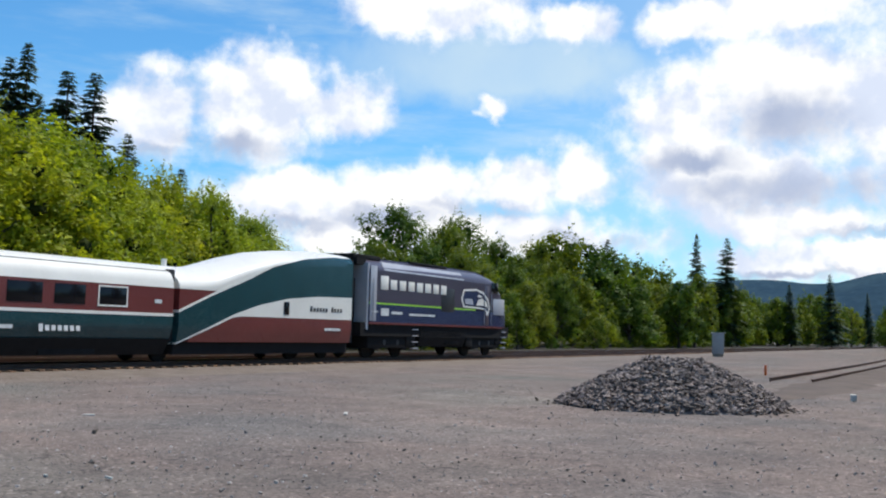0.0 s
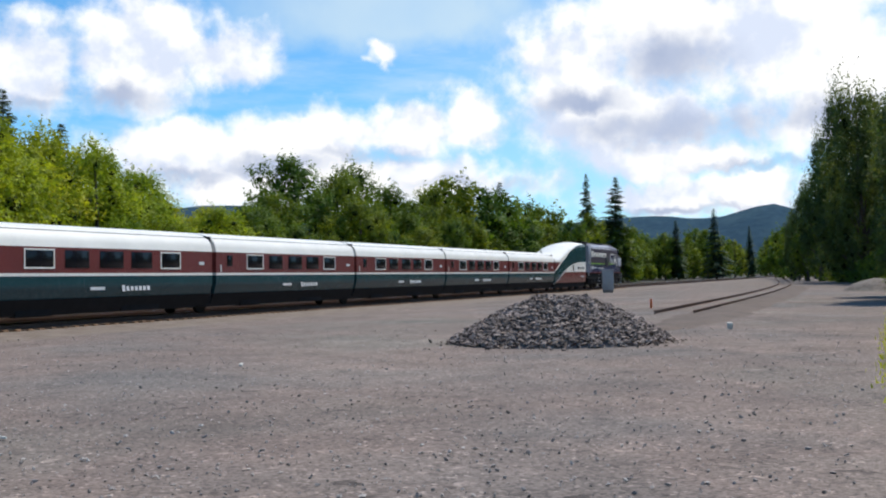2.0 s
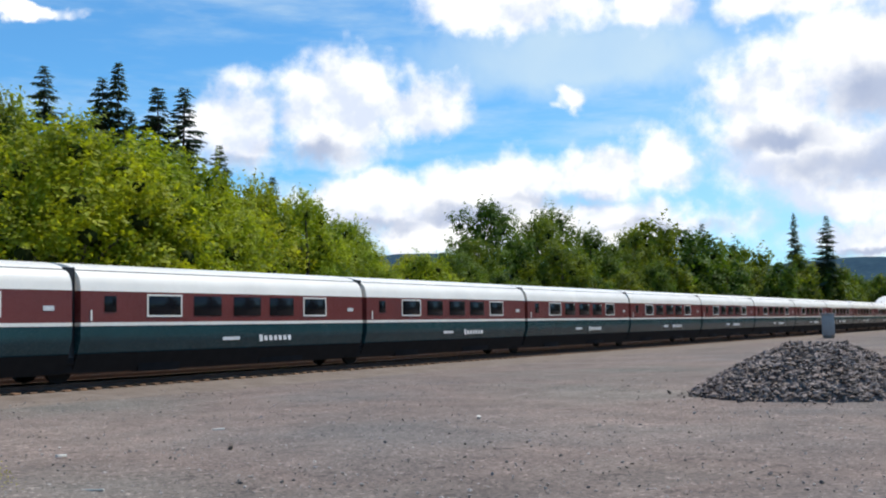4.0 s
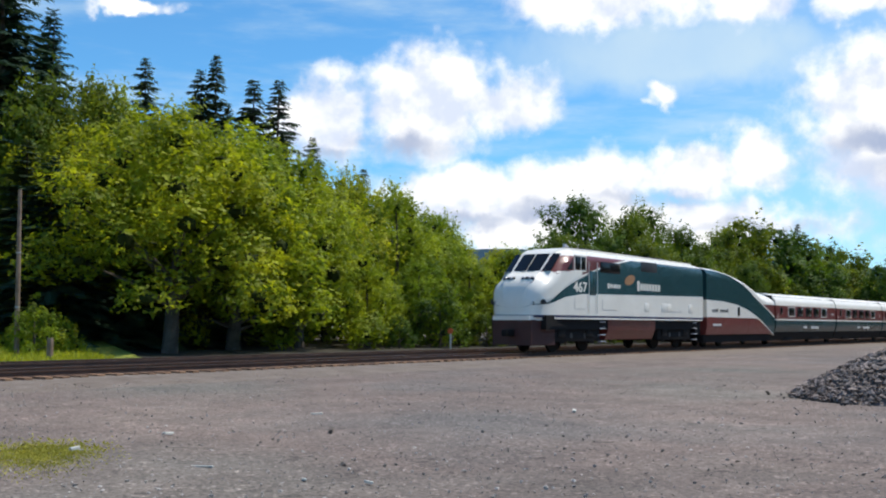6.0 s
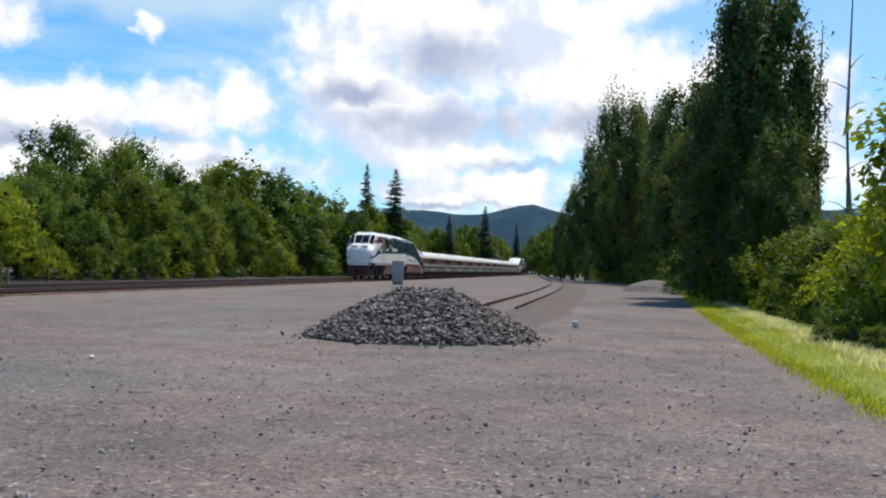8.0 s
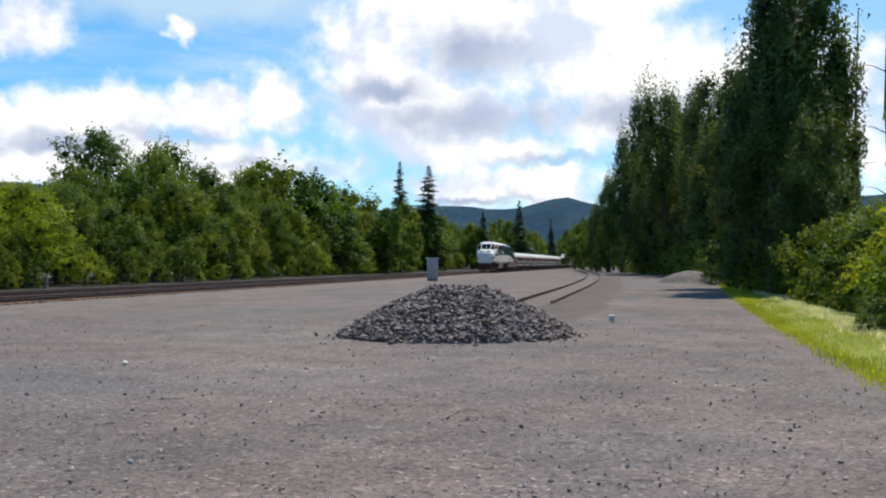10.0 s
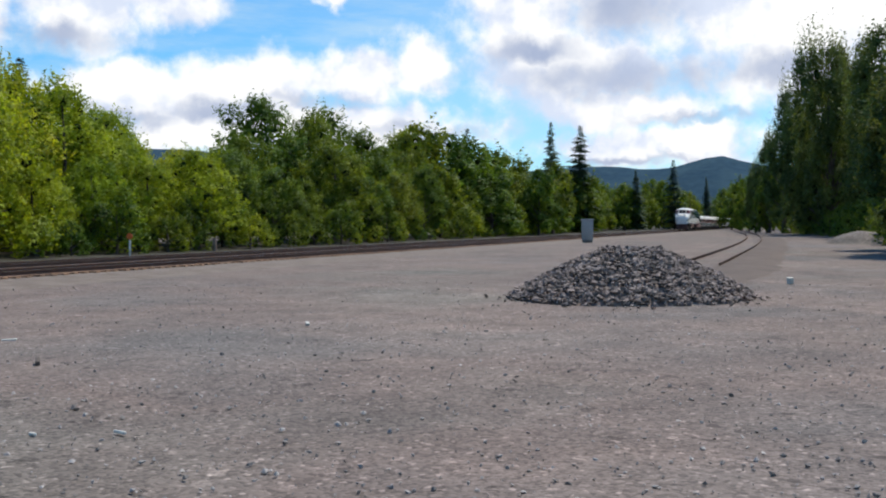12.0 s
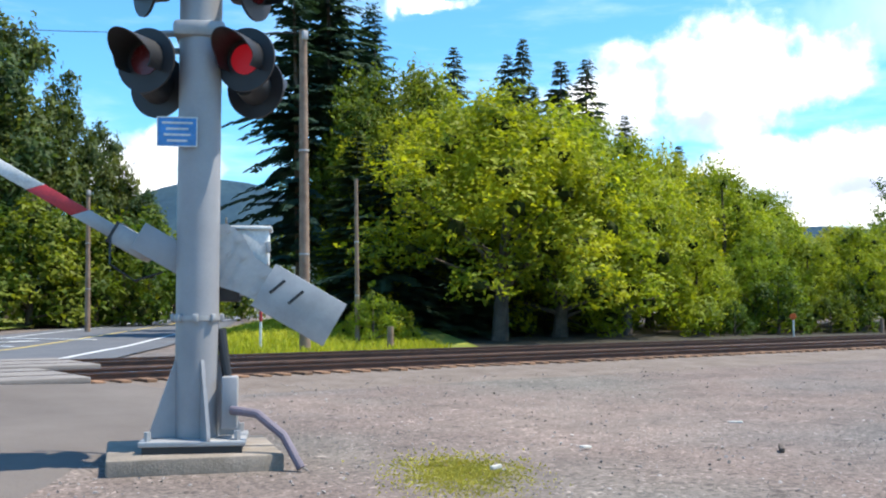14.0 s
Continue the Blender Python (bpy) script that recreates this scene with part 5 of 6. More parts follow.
        ditch = part("ditch_light_housing", rod((s * 0.92, 0.12, 2.14), (s * 0.92, 0.4, 2.14), 0.12, n=16), M["black"], root)
        part("ditch_light", rod((s * 0.92, 0.095, 2.14), (s * 0.92, 0.12, 2.14), 0.085, n=16), M["silver"], ditch)
        part("nose_lamp", rod((s * 1.10, 0.62, 2.20), (s * 1.36, 0.36, 2.20), 0.11, n=16), M["black"], root)
        # cab side windows, door, handrails
        part("cab_window", box((0.014, 0.95, 0.62), (s * 1.526, 3.25, 3.98), bevel=0.01), M["glass"], root)
        fr = bmesh.new()
        for sy, sz, cy, cz in ((1.1, 0.06, 3.25, 4.32), (1.1, 0.06, 3.25, 3.64), (0.06, 0.7, 2.73, 3.98), (0.06, 0.7, 3.77, 3.98), (0.04, 0.64, 3.3, 3.98)):
            box((0.02, sy, sz), (s * 1.527, cy, cz), bm=fr)
        part("cab_window_frame", fr, M["white"], root)
        tri = bmesh.new()
        v = [tri.verts.new((s * 1.50 + dx * s, y, z)) for dx in (0, 0.016) for y, z in ((2.1, 3.66), (2.64, 3.66), (2.64, 4.16))]
        for f in ((0, 1, 2), (3, 5, 4), (0, 3, 4, 1), (1, 4, 5, 2), (2, 5, 3, 0)):
            tri.faces.new([v[i] for i in f])
        part("quarter_window", tri, M["glass"], root)
        part("cab_door", box((0.016, 0.62, 1.1), (s * 1.522, 4.35, 3.12), bevel=0.01), M["green"], root)
        for yy in (3.97, 4.75):
            part("grab_rail", rod((s * 1.57, yy, 1.75), (s * 1.57, yy, 4.1), 0.02, n=8), M["white"], root)
        part("engine_window", box((0.014, 2.0, 0.5), (s * 1.526, 6.1, 3.90), bevel=0.01), M["glass"], root)
        part("air_intake", box((0.016, 1.8, 0.5), (s * 1.518, 10.2, 4.12), bevel=0.01), M["black"], root)
        for yy, ww in ((9.9, 0.5), (12.2, 1.2), (15.2, 0.5)):
            part("access_panel", box((0.012, ww, 0.45), (s * 1.522, yy, 2.1), bevel=0.004), M["white"], root)
        letters(root, "467", 3.25, 2.70, 0.62, M["white"], s)
        for k in range(6):
            part("marking_bar", box((0.012, 0.16, 0.24 if k == 0 else 0.18), (s * 1.53, 5.9 + k * 0.22, 3.05)), M["white"], root)
        for k in range(8):
            part("marking_bar", box((0.012, 0.23, 0.5 if k == 0 else 0.33), (s * 1.53, 9.0 + k * 0.33, 3.10 + (0.04 if k == 0 else 0))), M["white"], root)
        bm = bmesh.new()
        bmesh.ops.create_uvsphere(bm, u_segments=18, v_segments=6, radius=1, matrix=pose(s * 1.515, 8.1, 3.4, 12 * s, 0, 0) @ Matrix.Diagonal((0.014, 0.75, 0.32, 1)))
        part("side_emblem", bm, M["tan"], root)
    part("roof_hatch", box((1.6, 1.9, 0.16), (0, 5.4, 4.72), bevel=0.04), M["under"], root)
    part("roof_hatch", box((1.5, 4.6, 0.10), (0, 11.2, 4.72), bevel=0.03), M["under"], root)
    part("horn", rod((0.3, 4.3, 4.85), (0.3, 3.9, 4.88), 0.03, 0.09, n=10), M["silver"], root)
    for s in (-1, 1):
        part("sill_edge", box((0.03, LOCO - 1.2, 0.07), (s * 1.535, LOCO / 2 + 0.4, 1.49), bevel=0.01), M["white"], root)
        for yy, ww in ((3.2, 0.9), (6.0, 1.4), (13.2, 1.8)):
            part("panel_seam", box((0.010, ww, 0.02), (s * 1.524, yy, 1.92)), M["cabinet"], root)
            part("panel_seam", box((0.010, 0.02, 0.5), (s * 1.524, yy - ww / 2, 2.17)), M["cabinet"], root)
        for yy in (1.9, 4.4, 12.3, 14.9):
            part("equipment_box", box((0.3, 0.6, 0.42), (s * 1.22, yy, 0.86), bevel=0.03), M["under"], root)
    loco_running_gear(root, "brown")
    tagged(root, "white, green and red-brown passenger locomotive numbered 467 at the rear", "locomotive", "passenger train")
    return root


def plate(side, x0, x1, outline):
    """A thin plate on a flank, cut to an outline of (y, z) points."""
    bm = bmesh.new()
    rings = [[bm.verts.new((side * x, y, z)) for y, z in outline] for x in (x0, x1)]
    bm.faces.new(rings[0])
    bm.faces.new(rings[1][::-1])
    n = len(outline)
    for k in range(n):
        bm.faces.new((rings[0][k], rings[0][(k + 1) % n], rings[1][(k + 1) % n], rings[1][k]))
    return bm


def lead_locomotive():
    """Front locomotive seen from behind and the side; y 0 is its coupled end, nose at y LOCO."""
    root = empty("locomotive")
    top = lambda y: loco_top(LOCO - y) - 0.06
    wid = lambda y, z: loco_width(LOCO - y, z + 0.06)
    ys = steps(1.05, 13.2, 0.6) + [LOCO - q for q in (3.4, 2.9, 2.5, 2.25, 2.05, 1.85, 1.6, 1.3, 1.05, 0.8, 0.55, 0.4, 0.25, 0.15, 0.06, 0.0)]
    cap = lambda v: (lambda y: min(v, top(y) - 0.004))
    part("sill", lofted(ys, lambda y: 1.55, lambda y: 1.64, lambda y, z: wid(y, 1.7) + 0.012, 1), M["brown"], root)
    part("lower_side", lofted(ys, lambda y: 1.642, cap(2.46), wid, 4), M["navy"], root, "navy lower flank")
    part("lime_stripe", lofted([y for y in ys if y < 12.0], lambda y: 2.462, lambda y: 2.54, lambda y, z: wid(y, z) + 0.006, 1), M["lime"], root)
    part("upper_side", lofted(ys, lambda y: min(2.542, top(y) - 0.01), cap(3.98), wid, 6), M["slate"], root, "slate grey upper flank")
    part("roof", lofted(ys, lambda y: min(3.984, top(y) - 0.003), top, lambda y, z: wid(y, z) - 0.25 * max(0, z - 3.98), 8), M["slate"], root)
    part("rear_wall", lofted([0.9, 1.05], lambda y: 1.3, lambda y: 4.3, lambda y, z: 1.47), M["silver"], root, "light grey end wall")
    part("end_hood", lofted([0.1, 0.9], lambda y: 0.9, lambda y: 3.6, lambda y, z: 0.8), M["under"], root)
    part("roof_lip", lofted([0.3, 1.05], lambda y: 4.2, lambda y: 4.5, lambda y, z: 1.25), M["under"], root)
    for s in (-1, 1):
        part("roof_panel", box((0.02, 8.2, 0.46), (s * 1.40, 6.4, 4.22), (0, -32 * s, 0), 0.005), M["silver"], root)
        for k in range(8):
            part("marking_block", box((0.012, 0.60 if k else 0.70, 0.46 if k else 0.64), (s * 1.53, 2.3 + k * 0.84, 3.40 + (0.06 if k == 0 else 0)), bevel=0.003), M["white"], root, "plain white block")
        emblem = part("side_emblem", plate(s, 1.522, 1.530, [(10.2, 3.05), (10.5, 3.56), (12.0, 3.66), (12.9, 3.52), (13.6, 3.12), (13.8, 2.62), (13.45, 2.16), (13.25, 2.52), (12.4, 2.58), (10.5, 2.60)]), M["white"], root, "white-edged hooked emblem")
        part("emblem_field", plate(s, 1.526, 1.537, [(10.36, 3.05), (10.6, 3.46), (12.0, 3.55), (12.8, 3.42), (13.45, 3.06), (13.64, 2.66), (13.46, 2.42), (13.2, 2.64), (12.4, 2.68), (10.6, 2.70)]), M["navy"], emblem)
        part("emblem_patch", plate(s, 1.534, 1.543, [(12.0, 2.76), (12.25, 3.06), (12.7, 3.16), (13.35, 2.98), (13.52, 2.66), (13.1, 2.76)]), M["white"], emblem)
        part("emblem_patch", plate(s, 1.534, 1.543, [(10.7, 2.78), (10.6, 3.06), (11.5, 3.10), (11.7, 2.78)]), M["silver"], emblem)
        part("emblem_patch", plate(s, 1.534, 1.543, [(12.1, 3.24), (12.35, 3.36), (12.8, 3.26), (12.5, 3.20)]), M["white"], emblem)
        part("cab_panel", box((0.010, 1.5, 0.9), (s * 1.518, 15.0, 2.75), bevel=0.004), M["silver"], root)
        part("corner_post", box((0.014, 0.55, 2.5), (s * 1.520, 1.35, 2.95), bevel=0.004), M["silver"], root)
        for yy, ww, zz in ((5.2, 0.9, 0.8), (9.6, 1.6, 0.9), (11.6, 0.8, 0.8), (15.4, 0.9, 0.9)):
            part("equipment_box", box((0.34, ww, 0.55), (s * 1.2, yy, zz), bevel=0.03), M["under"], root)
        for sy, sz, cy, cz in ((0.55, 0.06, 1.5, 2.12), (0.7, 0.34, 2.4, 2.12), (1.0, 0.12, 3.5, 2.10), (2.6, 0.10, 6.0, 2.06)):
            part("marking_bar", box((0.012, sy, sz), (s * 1.526, cy, cz)), M["white_tape"], root)
        part("cab_door", box((0.016, 0.62, 2.2), (s * 1.518, 13.4, 2.8), bevel=0.01), M["slate"], root)
        part("cab_window", box((0.014, 0.9, 0.6), (s * 1.526, 14.4, 3.80), bevel=0.01), M["glass"], root)
        part("air_intake", box((0.02, 1.5, 1.2), (s * 1.518, 8.7, 2.9), bevel=0.01), M["black"], root)
        for yy in (1.3, 13.0, 13.9):
            part("grab_rail", rod((s * 1.57, yy, 1.75), (s * 1.57, yy, 3.6), 0.02, n=8), M["silver"], root)
    part("roof_hatch", box((1.5, 4.0, 0.12), (0, 8.0, 4.66), bevel=0.03), M["under"], root)
    part("roof_hatch", box((1.7, 2.4, 0.2), (0, 1.8, 4.62), bevel=0.03), M["under"], root)
    loco_running_gear(root, "under")
    tagged(root, "slate grey and navy locomotive with a lime stripe leading the train", "locomotive", "passenger train")
    return root


def train():
    first = coach()
    for k in range(11):
        ob = first if k == 0 else copy_thing(first, pose(0, 0, 0))
        MOVING.append((ob, LEAD_Y - PITCH * (k + 1), 0))
    fin = fin_car()
    MOVING.append((fin, LEAD_Y, 0))
    back = copy_thing(fin, pose(0, 0, 0))
    tail_joint = LEAD_Y - PITCH * 11
    MOVING.append((back, tail_joint, 180))
    MOVING.append((lead_locomotive(), LEAD_Y + 11.45, 0))
    MOVING.append((tail_locomotive(), tail_joint - 11.6 - LOCO, 0))


train()


# ---- crossing signal ----
MAST = (-13.95, 5.06)
FACE = 62.0        # the mast's own turn, degrees


def crossing_signal():
    root = empty("crossing_signal", pose(MAST[0], MAST[1], 0, 0, 0, FACE))
    # own axes: x along the row of lamps, -y towards the yard
    part("base_plate", box((1.02, 0.85, 0.05), (0, 0, 0.245), bevel=0.008), M["galv"], root)
    part("leveller", box((0.95, 0.80, 0.08), (0, 0, 0.19)), M["black"], root)
    part("mast", rod((0, 0, 0.25), (0, 0, 7.2), 0.215, n=32), M["alu"], root, "thick grey steel mast")
    part("clamp", rod((0, 0, 1.44), (0, 0, 1.49), 0.235, n=32), M["galv"], root)
    for a in range(0, 360, 45):
        part("clamp_lug", box((0.05, 0.06, 0.085), (0.242 * math.cos(radians(a)), 0.245 * math.sin(radians(a)), 1.465), (0, 0, a), 0.015), M["galv"], root)
    for a in (20, 110, 200, 290):
        bm = bmesh.new()
        c, s = math.cos(radians(a)), math.sin(radians(a))
        n = Vector((-s, c, 0)) * 0.018
        tri = [Vector((c * 0.21, s * 0.21, 0.27)), Vector((c * 0.46, s * 0.46, 0.27)), Vector((c * 0.46, s * 0.46, 0.34)), Vector((c * 0.215, s * 0.215, 1.05))]
        v = [bm.verts.new(p + n) for p in tri] + [bm.verts.new(p - n) for p in tri]
        for f in ((0, 1, 2, 3), (7, 6, 5, 4), (0, 4, 5, 1), (1, 5, 6, 2), (2, 6, 7, 3), (3, 7, 4, 0)):
            bm.faces.new([v[i] for i in f])
        part("gusset", bm, M["alu"], root)
    for x in (-0.43, 0.43):
        for y in (-0.35, 0.35):
            part("anchor_bolt", rod((x, y, 0.25), (x, y, 0.36), 0.035, n=6), M["galv"], root)
    part("junction_box", box((0.16, 0.22, 0.52), (0.34, -0.1, 0.62), bevel=0.02), M["alu"], root)
    part("conduit", tube([(0.24, 0.02, 1.35), (0.27, -0.02, 1.1), (0.31, -0.04, 0.86)], 0.05, 10), M["black"], root)
    part("conduit", tube([(0.36, -0.22, 0.55), (0.62, -0.35, 0.52), (0.88, -0.5, 0.32), (1.05, -0.62, 0.02)], 0.045, 10), M["hose"], root, "grey flexible conduit")
    sign = part("sign", box((0.40, 0.012, 0.30), (-0.20, -0.235, 3.33), (0, 0, 0), 0.004), M["sign_blue"], root, "small blue notice plate")
    for w, z in ((0.30, 0.09), (0.22, 0.03), (0.26, -0.03), (0.2, -0.09)):
        part("writing_bar", box((w, 0.006, 0.022), (-0.20, -0.243, 3.33 + z)), M["white_tape"], sign)
    rim = bmesh.new()
    for sx, sz, cx, cz in ((0.4, 0.012, -0.2, 3.475), (0.4, 0.012, -0.2, 3.185), (0.012, 0.278, -0.394, 3.33), (0.012, 0.278, -0.006, 3.33)):
        box((sx, 0.006, sz), (cx, -0.243, cz), bm=rim)
    part("border", rim, M["white_tape"], sign)

    def lamp(x, z, out, facing, lit):
        """A flasher: background disc, hood, lens, and the arm that holds it."""
        m = pose(x, out, z, 0, 0, facing)
        disc = part("flasher", rod((0, 0.0, 0), (0, 0.03, 0), 0.33, n=32), M["black"], root, "black round lamp background")
        disc.matrix_basis = m
        part("lamp_housing", rod((0, 0.03, 0), (0, 0.26, 0), 0.19, 0.13, n=24), M["black"], disc)
        part("lens", rod((0, -0.012, 0), (0, 0.0, 0), 0.155, n=28), M["red_lamp" if lit else "red_glass"], disc)
        hood = bmesh.new()
        rings = []
        for q in (0, 1):
            for rad in (0.215, 0.205):
                pts = []
                for k in range(21):
                    a = radians(-35 + 250 * k / 20)
                    d = 0.50 * (0.45 + 0.55 * max(0, math.sin(a))) if q else 0.0
                    pts.append(hood.verts.new((rad * math.cos(a), -d, rad * math.sin(a))))
                rings.append(pts)
        for a, b in ((0, 2), (2, 3), (3, 1)):
            for k in range(20):
                hood.faces.new((rings[a][k], rings[a][k + 1], rings[b][k + 1], rings[b][k]))
        part("hood", hood, M["black"], disc)
        part("bracket", tube([(x, out + 0.12, z + 0.22), (x * 0.75, 0.0, z + 0.32), (0, 0, z + 0.34)], 0.035, 8), M["galv"], root)

    part("crossarm_clamp", box((0.52, 0.5, 0.17), (0, 0, 4.40), bevel=0.05), M["galv"], root)
    lamp(0.46, 4.10, -0.18, -26, True)
    lamp(-0.53, 4.06, -0.18, -26, False)
    lamp(0.56, 3.90, 0.26, 154, False)
    lamp(-0.44, 3.88, 0.26, 154, False)
    part("crossarm_clamp", box((0.52, 0.5, 0.17), (0, 0, 5.15), bevel=0.05), M["galv"], root)
    lamp(0.56, 4.86, -0.1, 62, False)
    lamp(-0.56, 4.86, -0.1, -62, False)
    # gate mechanism behind the mast
    mech = part("gate_mechanism", box((0.50, 0.5, 0.38), (0.46, 0.44, 2.20), bevel=0.03), M["wall_white"], root, "pale weathered mechanism case")
    part("mechanism_cover", box((0.56, 0.56, 0.04), (0.46, 0.44, 2.405), bevel=0.015), M["wall_white"], mech)
    part("latch", box((0.05, 0.04, 0.12), (0.70, 0.17, 2.2), bevel=0.008), M["galv"], mech)
    part("mount", box((0.36, 0.34, 0.34), (0.24, 0.26, 1.80), bevel=0.02), M["black"], root)
    part("mount_plate", box((0.05, 0.36, 0.30), (0.44, 0.26, 1.84), bevel=0.008), M["alu"], root)
    tagged(root, "grey crossing signal mast with red flashers, gate mechanism and base plate", "crossing signal")
    return root


def gate_arm():
    """The striped arm with its counterweight; origin at the pivot, arm along -x."""
    root = empty("gate_arm")
    part("support_plate", box((0.8, 0.05, 0.30), (-0.3, -0.36, -0.20), bevel=0.01), M["alu"], root)
    part("support_plate", box((0.8, 0.05, 0.30), (-0.3, 0.36, -0.20), bevel=0.01), M["alu"], root)
    w = part("counterweight", box((0.85, 0.06, 0.50), (1.07, -0.37, 0), bevel=0.008), M["galv"], root, "flat grey steel counterweight")
    part("counterweight", box((0.85, 0.06, 0.50), (1.07, 0.37, 0), bevel=0.008), M["galv"], root)
    for x in (0.78, 1.0):
        part("slot", box((0.03, 0.02, 0.20), (x, -0.402, 0.05), (0, 20, 0)), M["black"], w)
    bm = bmesh.new()
    outline = [(-0.12, 0.26), (0.02, 0.36), (0.20, 0.34), (0.42, 0.20), (0.72, 0.18), (0.72, -0.18), (0.46, -0.20), (0.20, -0.26), (-0.12, -0.26)]
    ring = [[bm.verts.new((x, y, z)) for x, z in outline] for y in (-0.345, -0.395)]
    bm.faces.new(ring[0])
    bm.faces.new(ring[1][::-1])
    for k in range(len(outline)):
        bm.faces.new((ring[0][k], ring[0][(k + 1) % 9], ring[1][(k + 1) % 9], ring[1][k]))
    link = part("link_plate", bm, M["galv"], root, "grey steel link plate")
    for x, z in ((0.06, 0.30), (0.20, 0.26), (0.05, 0.12), (0.19, 0.10), (0.33, 0.14), (0.60, 0.08), (0.60, -0.12), (0.08, -0.16)):
        part("bolt", rod((x, -0.425, z), (x, -0.394, z), 0.026, n=6), M["galv"], link)
    part("tip_clamp", box((0.42, 0.5, 0.22), (-0.75, 0, -0.30), bevel=0.02), M["galv"], root)
    part("clamp_gasket", box((0.03, 0.52, 0.24), (-0.955, 0, -0.30), bevel=0.004), M["black"], root)
    part("cable", tube([(-0.95, -0.25, -0.35), (-0.80, -0.28, -0.60), (-0.5, -0.28, -0.62), (-0.3, -0.3, -0.4)], 0.012, 6), M["black"], root)
    x = -0.86
    for k in range(17):
        bm = box((0.52, 0.05, 0.145 - 0.003 * k), (x - 0.26, 0, -0.30), bevel=0.004)
        for v in bm.verts:
            v.co.x += (v.co.z + 0.30) * 0.9
        part("arm_section", bm, M["galv" if k == 0 else "red_tape" if k % 2 else "white_tape"], root)
        x -= 0.522
    tagged(root, "red and white striped crossing gate arm rising", "gate arm")
    return root


signal = crossing_signal()
arm = gate_arm()


def foundation():
    ob = part("foundation", box((1.66, 1.5, 0.34), (MAST[0] - 0.1, MAST[1], -0.02), (0, 0, 71), 0.025), M["concrete"])
    tagged(ob, "weathered concrete foundation slab in the gravel", "foundation")


foundation()


# ---- along the line ----
def utility_pole(x, y, h, r, wire=True):
    root = empty("utility_pole", pose(x, y, 0, 0.5, -0.6, 0))
    part("pole", rod((0, 0, -0.2), (0, 0, h), r, r * 0.68, n=14), M["pole_wood"], root)
    if wire:
        part("cap_bracket", box((0.3, 0.2, 0.3), (0.05, 0, h - 0.2), bevel=0.03), M["galv"], root)
    for z in (h * 0.62, h * 0.3):
        part("band", rod((0, 0, z), (0, 0, z + 0.06), r * 0.95, n=14), M["galv"], root)
    tagged(root, "weathered brown wooden utility pole beyond the tracks", "utility pole", "utility poles")
    return root


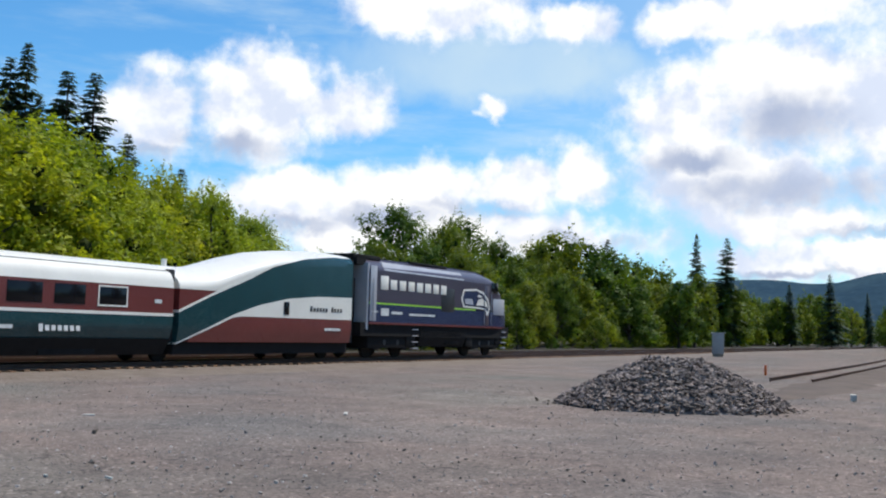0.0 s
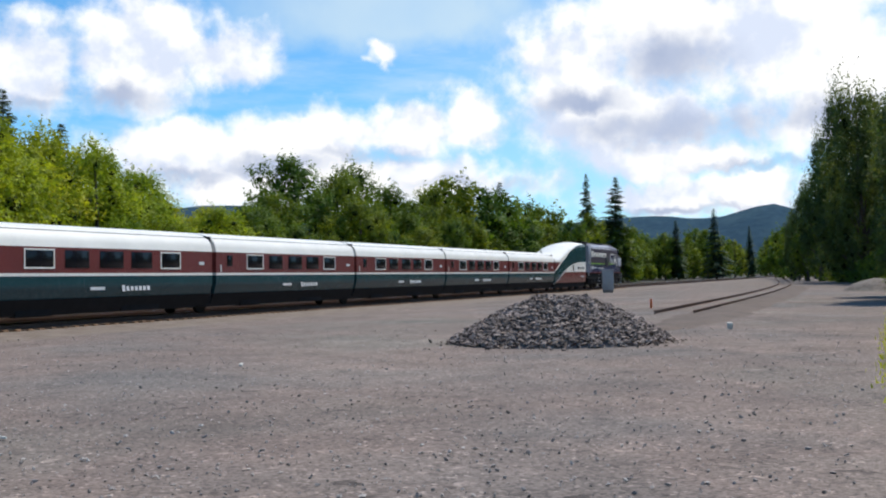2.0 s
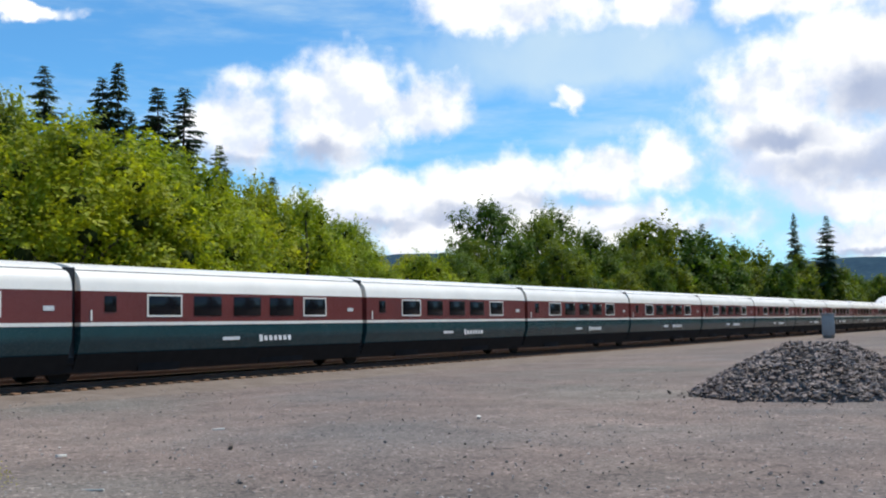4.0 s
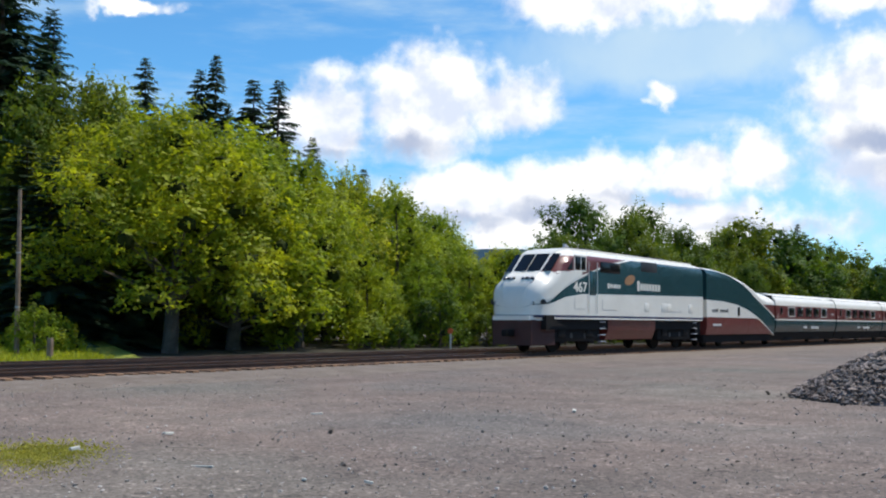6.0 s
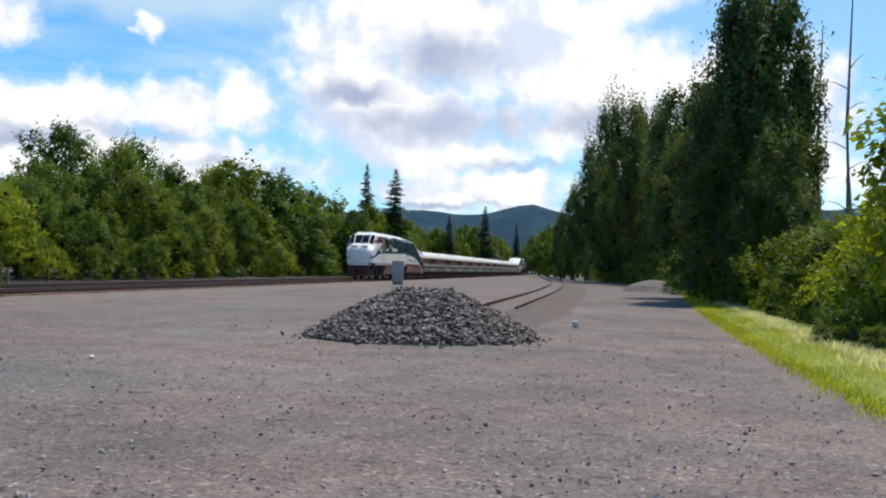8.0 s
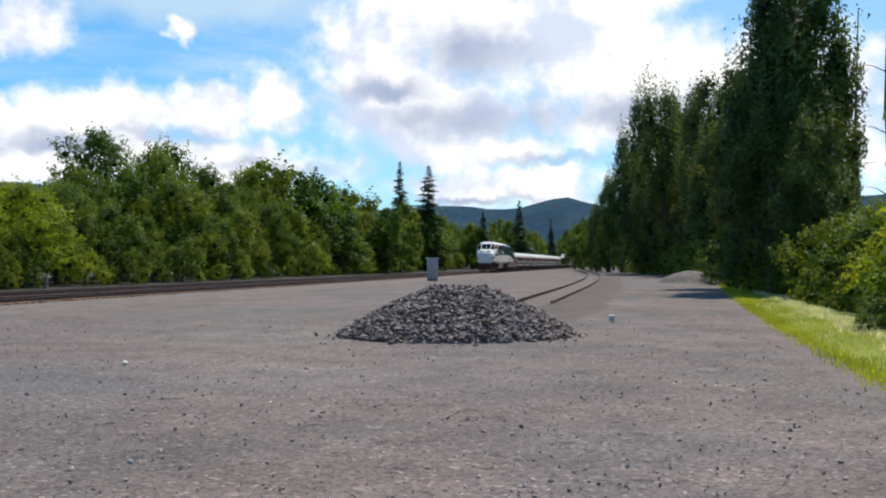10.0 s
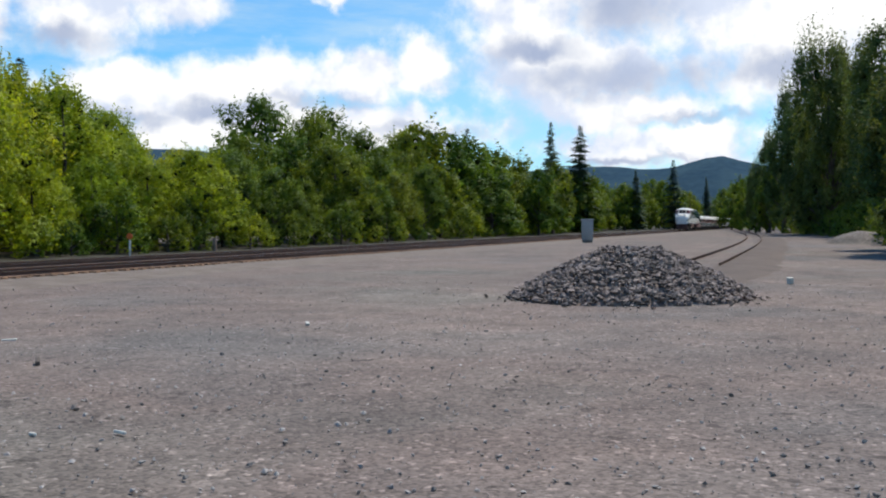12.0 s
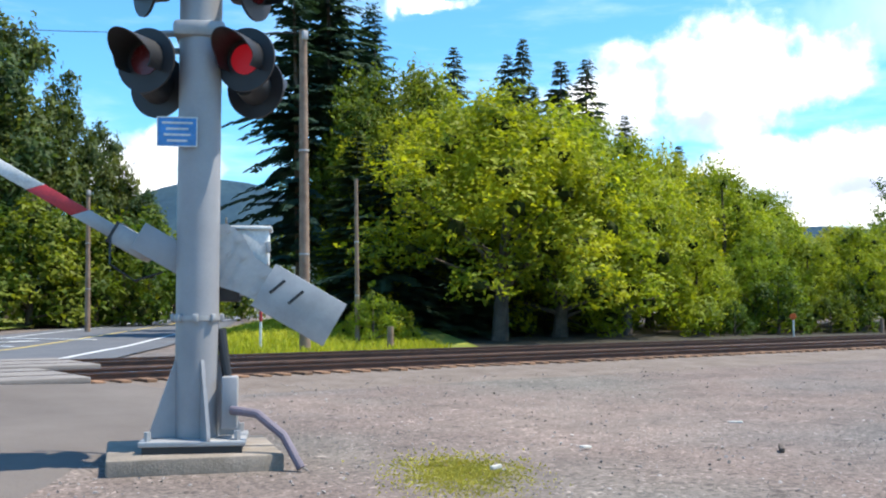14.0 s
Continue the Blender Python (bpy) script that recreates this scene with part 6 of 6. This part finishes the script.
def far_side():
    utility_pole(-34.7, 17.7, 11.0, 0.19)
    utility_pole(-38.0, 21.8, 6.5, 0.10, False)
    utility_pole(-66.5, 20.4, 8.6, 0.17)
    for x, y, h in ((-150.0, 75.0, 14.0), (-160.0, 72.0, 16.0)):
        utility_pole(x, y, h, 0.2)
    w = bpy.data.curves.new("wire", "CURVE")
    w.dimensions, w.bevel_depth = "3D", 0.012
    sp = w.splines.new("POLY")
    a, b = Vector((-34.7, 17.7, 10.9)), Vector((-46.0, -20.0, 11.5))
    sp.points.add(20)
    for i in range(21):
        u = i / 20
        p = a.lerp(b, u)
        sp.points[i].co = (p.x, p.y, p.z - 1.2 * 4 * u * (1 - u), 1)
    ob = new("overhead_wire", w)
    w.materials.append(M["black"])
    tagged(ob, "thin black overhead wire from the utility pole", "wire")
    # white post with an orange top
    for x, y, h, top in ((-36.6, 17.0, 1.45, "red_tape"), (-34.9, 45.2, 1.05, "orange")):
        root = empty("marker_post", pose(x, y, 0, 1.5, 1, 20))
        part("post", box((0.09, 0.05, h), (0, 0, h / 2), bevel=0.01), M["white_tape"], root)
        if top == "orange":
            part("reflector", rod((0, -0.06, h), (0, -0.03, h), 0.16, n=16), M["orange"], root)
        else:
            part("band", box((0.10, 0.06, 0.42), (0, 0, h - 0.2), bevel=0.01), M["red_tape"], root)
        tagged(root, "slim white marker post with an orange-red top", "marker post", "marker posts")
    for x, y in ((-34.8, 21.2), (-36.0, 55.0)):
        ob = part("stub_post", rod((x, y, -0.1), (x, y, 0.85), 0.12, 0.11, n=12), M["pole_wood"])
        tagged(ob, "short weathered wooden post beside the track", "post", "posts")
    # white equipment shelter by the road
    root = empty("equipment_shelter", pose(-69.0, 39.0, 1.2, 0, 0, 25))
    part("body", box((5.2, 3.0, 2.9), (0, 0, 1.6), bevel=0.03), M["wall_white"], root)
    part("roof", box((5.5, 3.3, 0.18), (0, 0, 3.14), bevel=0.04), M["wall_white"], root)
    part("door", box((0.9, 0.06, 2.0), (1.4, -1.52, 1.2), bevel=0.01), M["cabinet"], root)
    part("plinth", box((5.3, 3.1, 1.5), (0, 0, -0.6)), M["concrete"], root)
    tagged(root, "white flat-roofed equipment shelter beside the asphalt road", "shelter")


far_side()


def signal_cabinet():
    root = empty("signal_cabinet", pose(-20.3, 90.0, 0, 0, 0, 12))
    part("body", box((1.0, 0.8, 1.75), (0, 0, 1.08), bevel=0.03), M["cabinet"], root)
    part("roof", box((1.2, 0.95, 0.1), (0, 0, 2.0), bevel=0.03), M["cabinet"], root)
    part("door", box((0.86, 0.04, 1.5), (0, -0.41, 1.1), bevel=0.01), M["cabinet"], root)
    part("leg", box((0.9, 0.7, 0.25), (0, 0, 0.1)), M["concrete"], root)
    tagged(root, "grey metal trackside signal cabinet on the gravel", "cabinet")


signal_cabinet()


def stake():
    root = empty("marker_stake", pose(-8.45, 46.6, 0))
    part("stake", box((0.10, 0.05, 0.44), (0, 0, 0.2), bevel=0.008), M["orange"], root)
    tagged(root, "short orange stake at the end of the siding", "stake")


stake()

# ---- pieces of the tracks ----
wooden_ties(main_track, mid_main, 5.0, 120, 0.52, 220)
wooden_ties(siding, mid_siding, 40.4, 110, 0.55, 120, 0.07)


# ---- movement ----
def motions():
    times = [0.0, 3.5, 7.0, 10.5, 14.0]
    for ob, y, turn in MOVING:
        walk(ob, [(t, pose(TRACK_X, y + SPEED * t, RAIL_Z, 0, 0, turn)) for t in times])
    pivot = signal.matrix_basis @ Vector((0.1, 0.42, 2.13))
    rows = [(0.0, 0.0), (5.5, 2.0), (11.5, 2.0), (12.2, 5.0), (13.0, 14.0), (13.5, 20.0), (14.0, 30.0)]
    walk(arm, [(t, pose(*pivot, 0, 0, FACE) @ pose(0, 0, 0, 0, a, 0)) for t, a in rows])


motions()
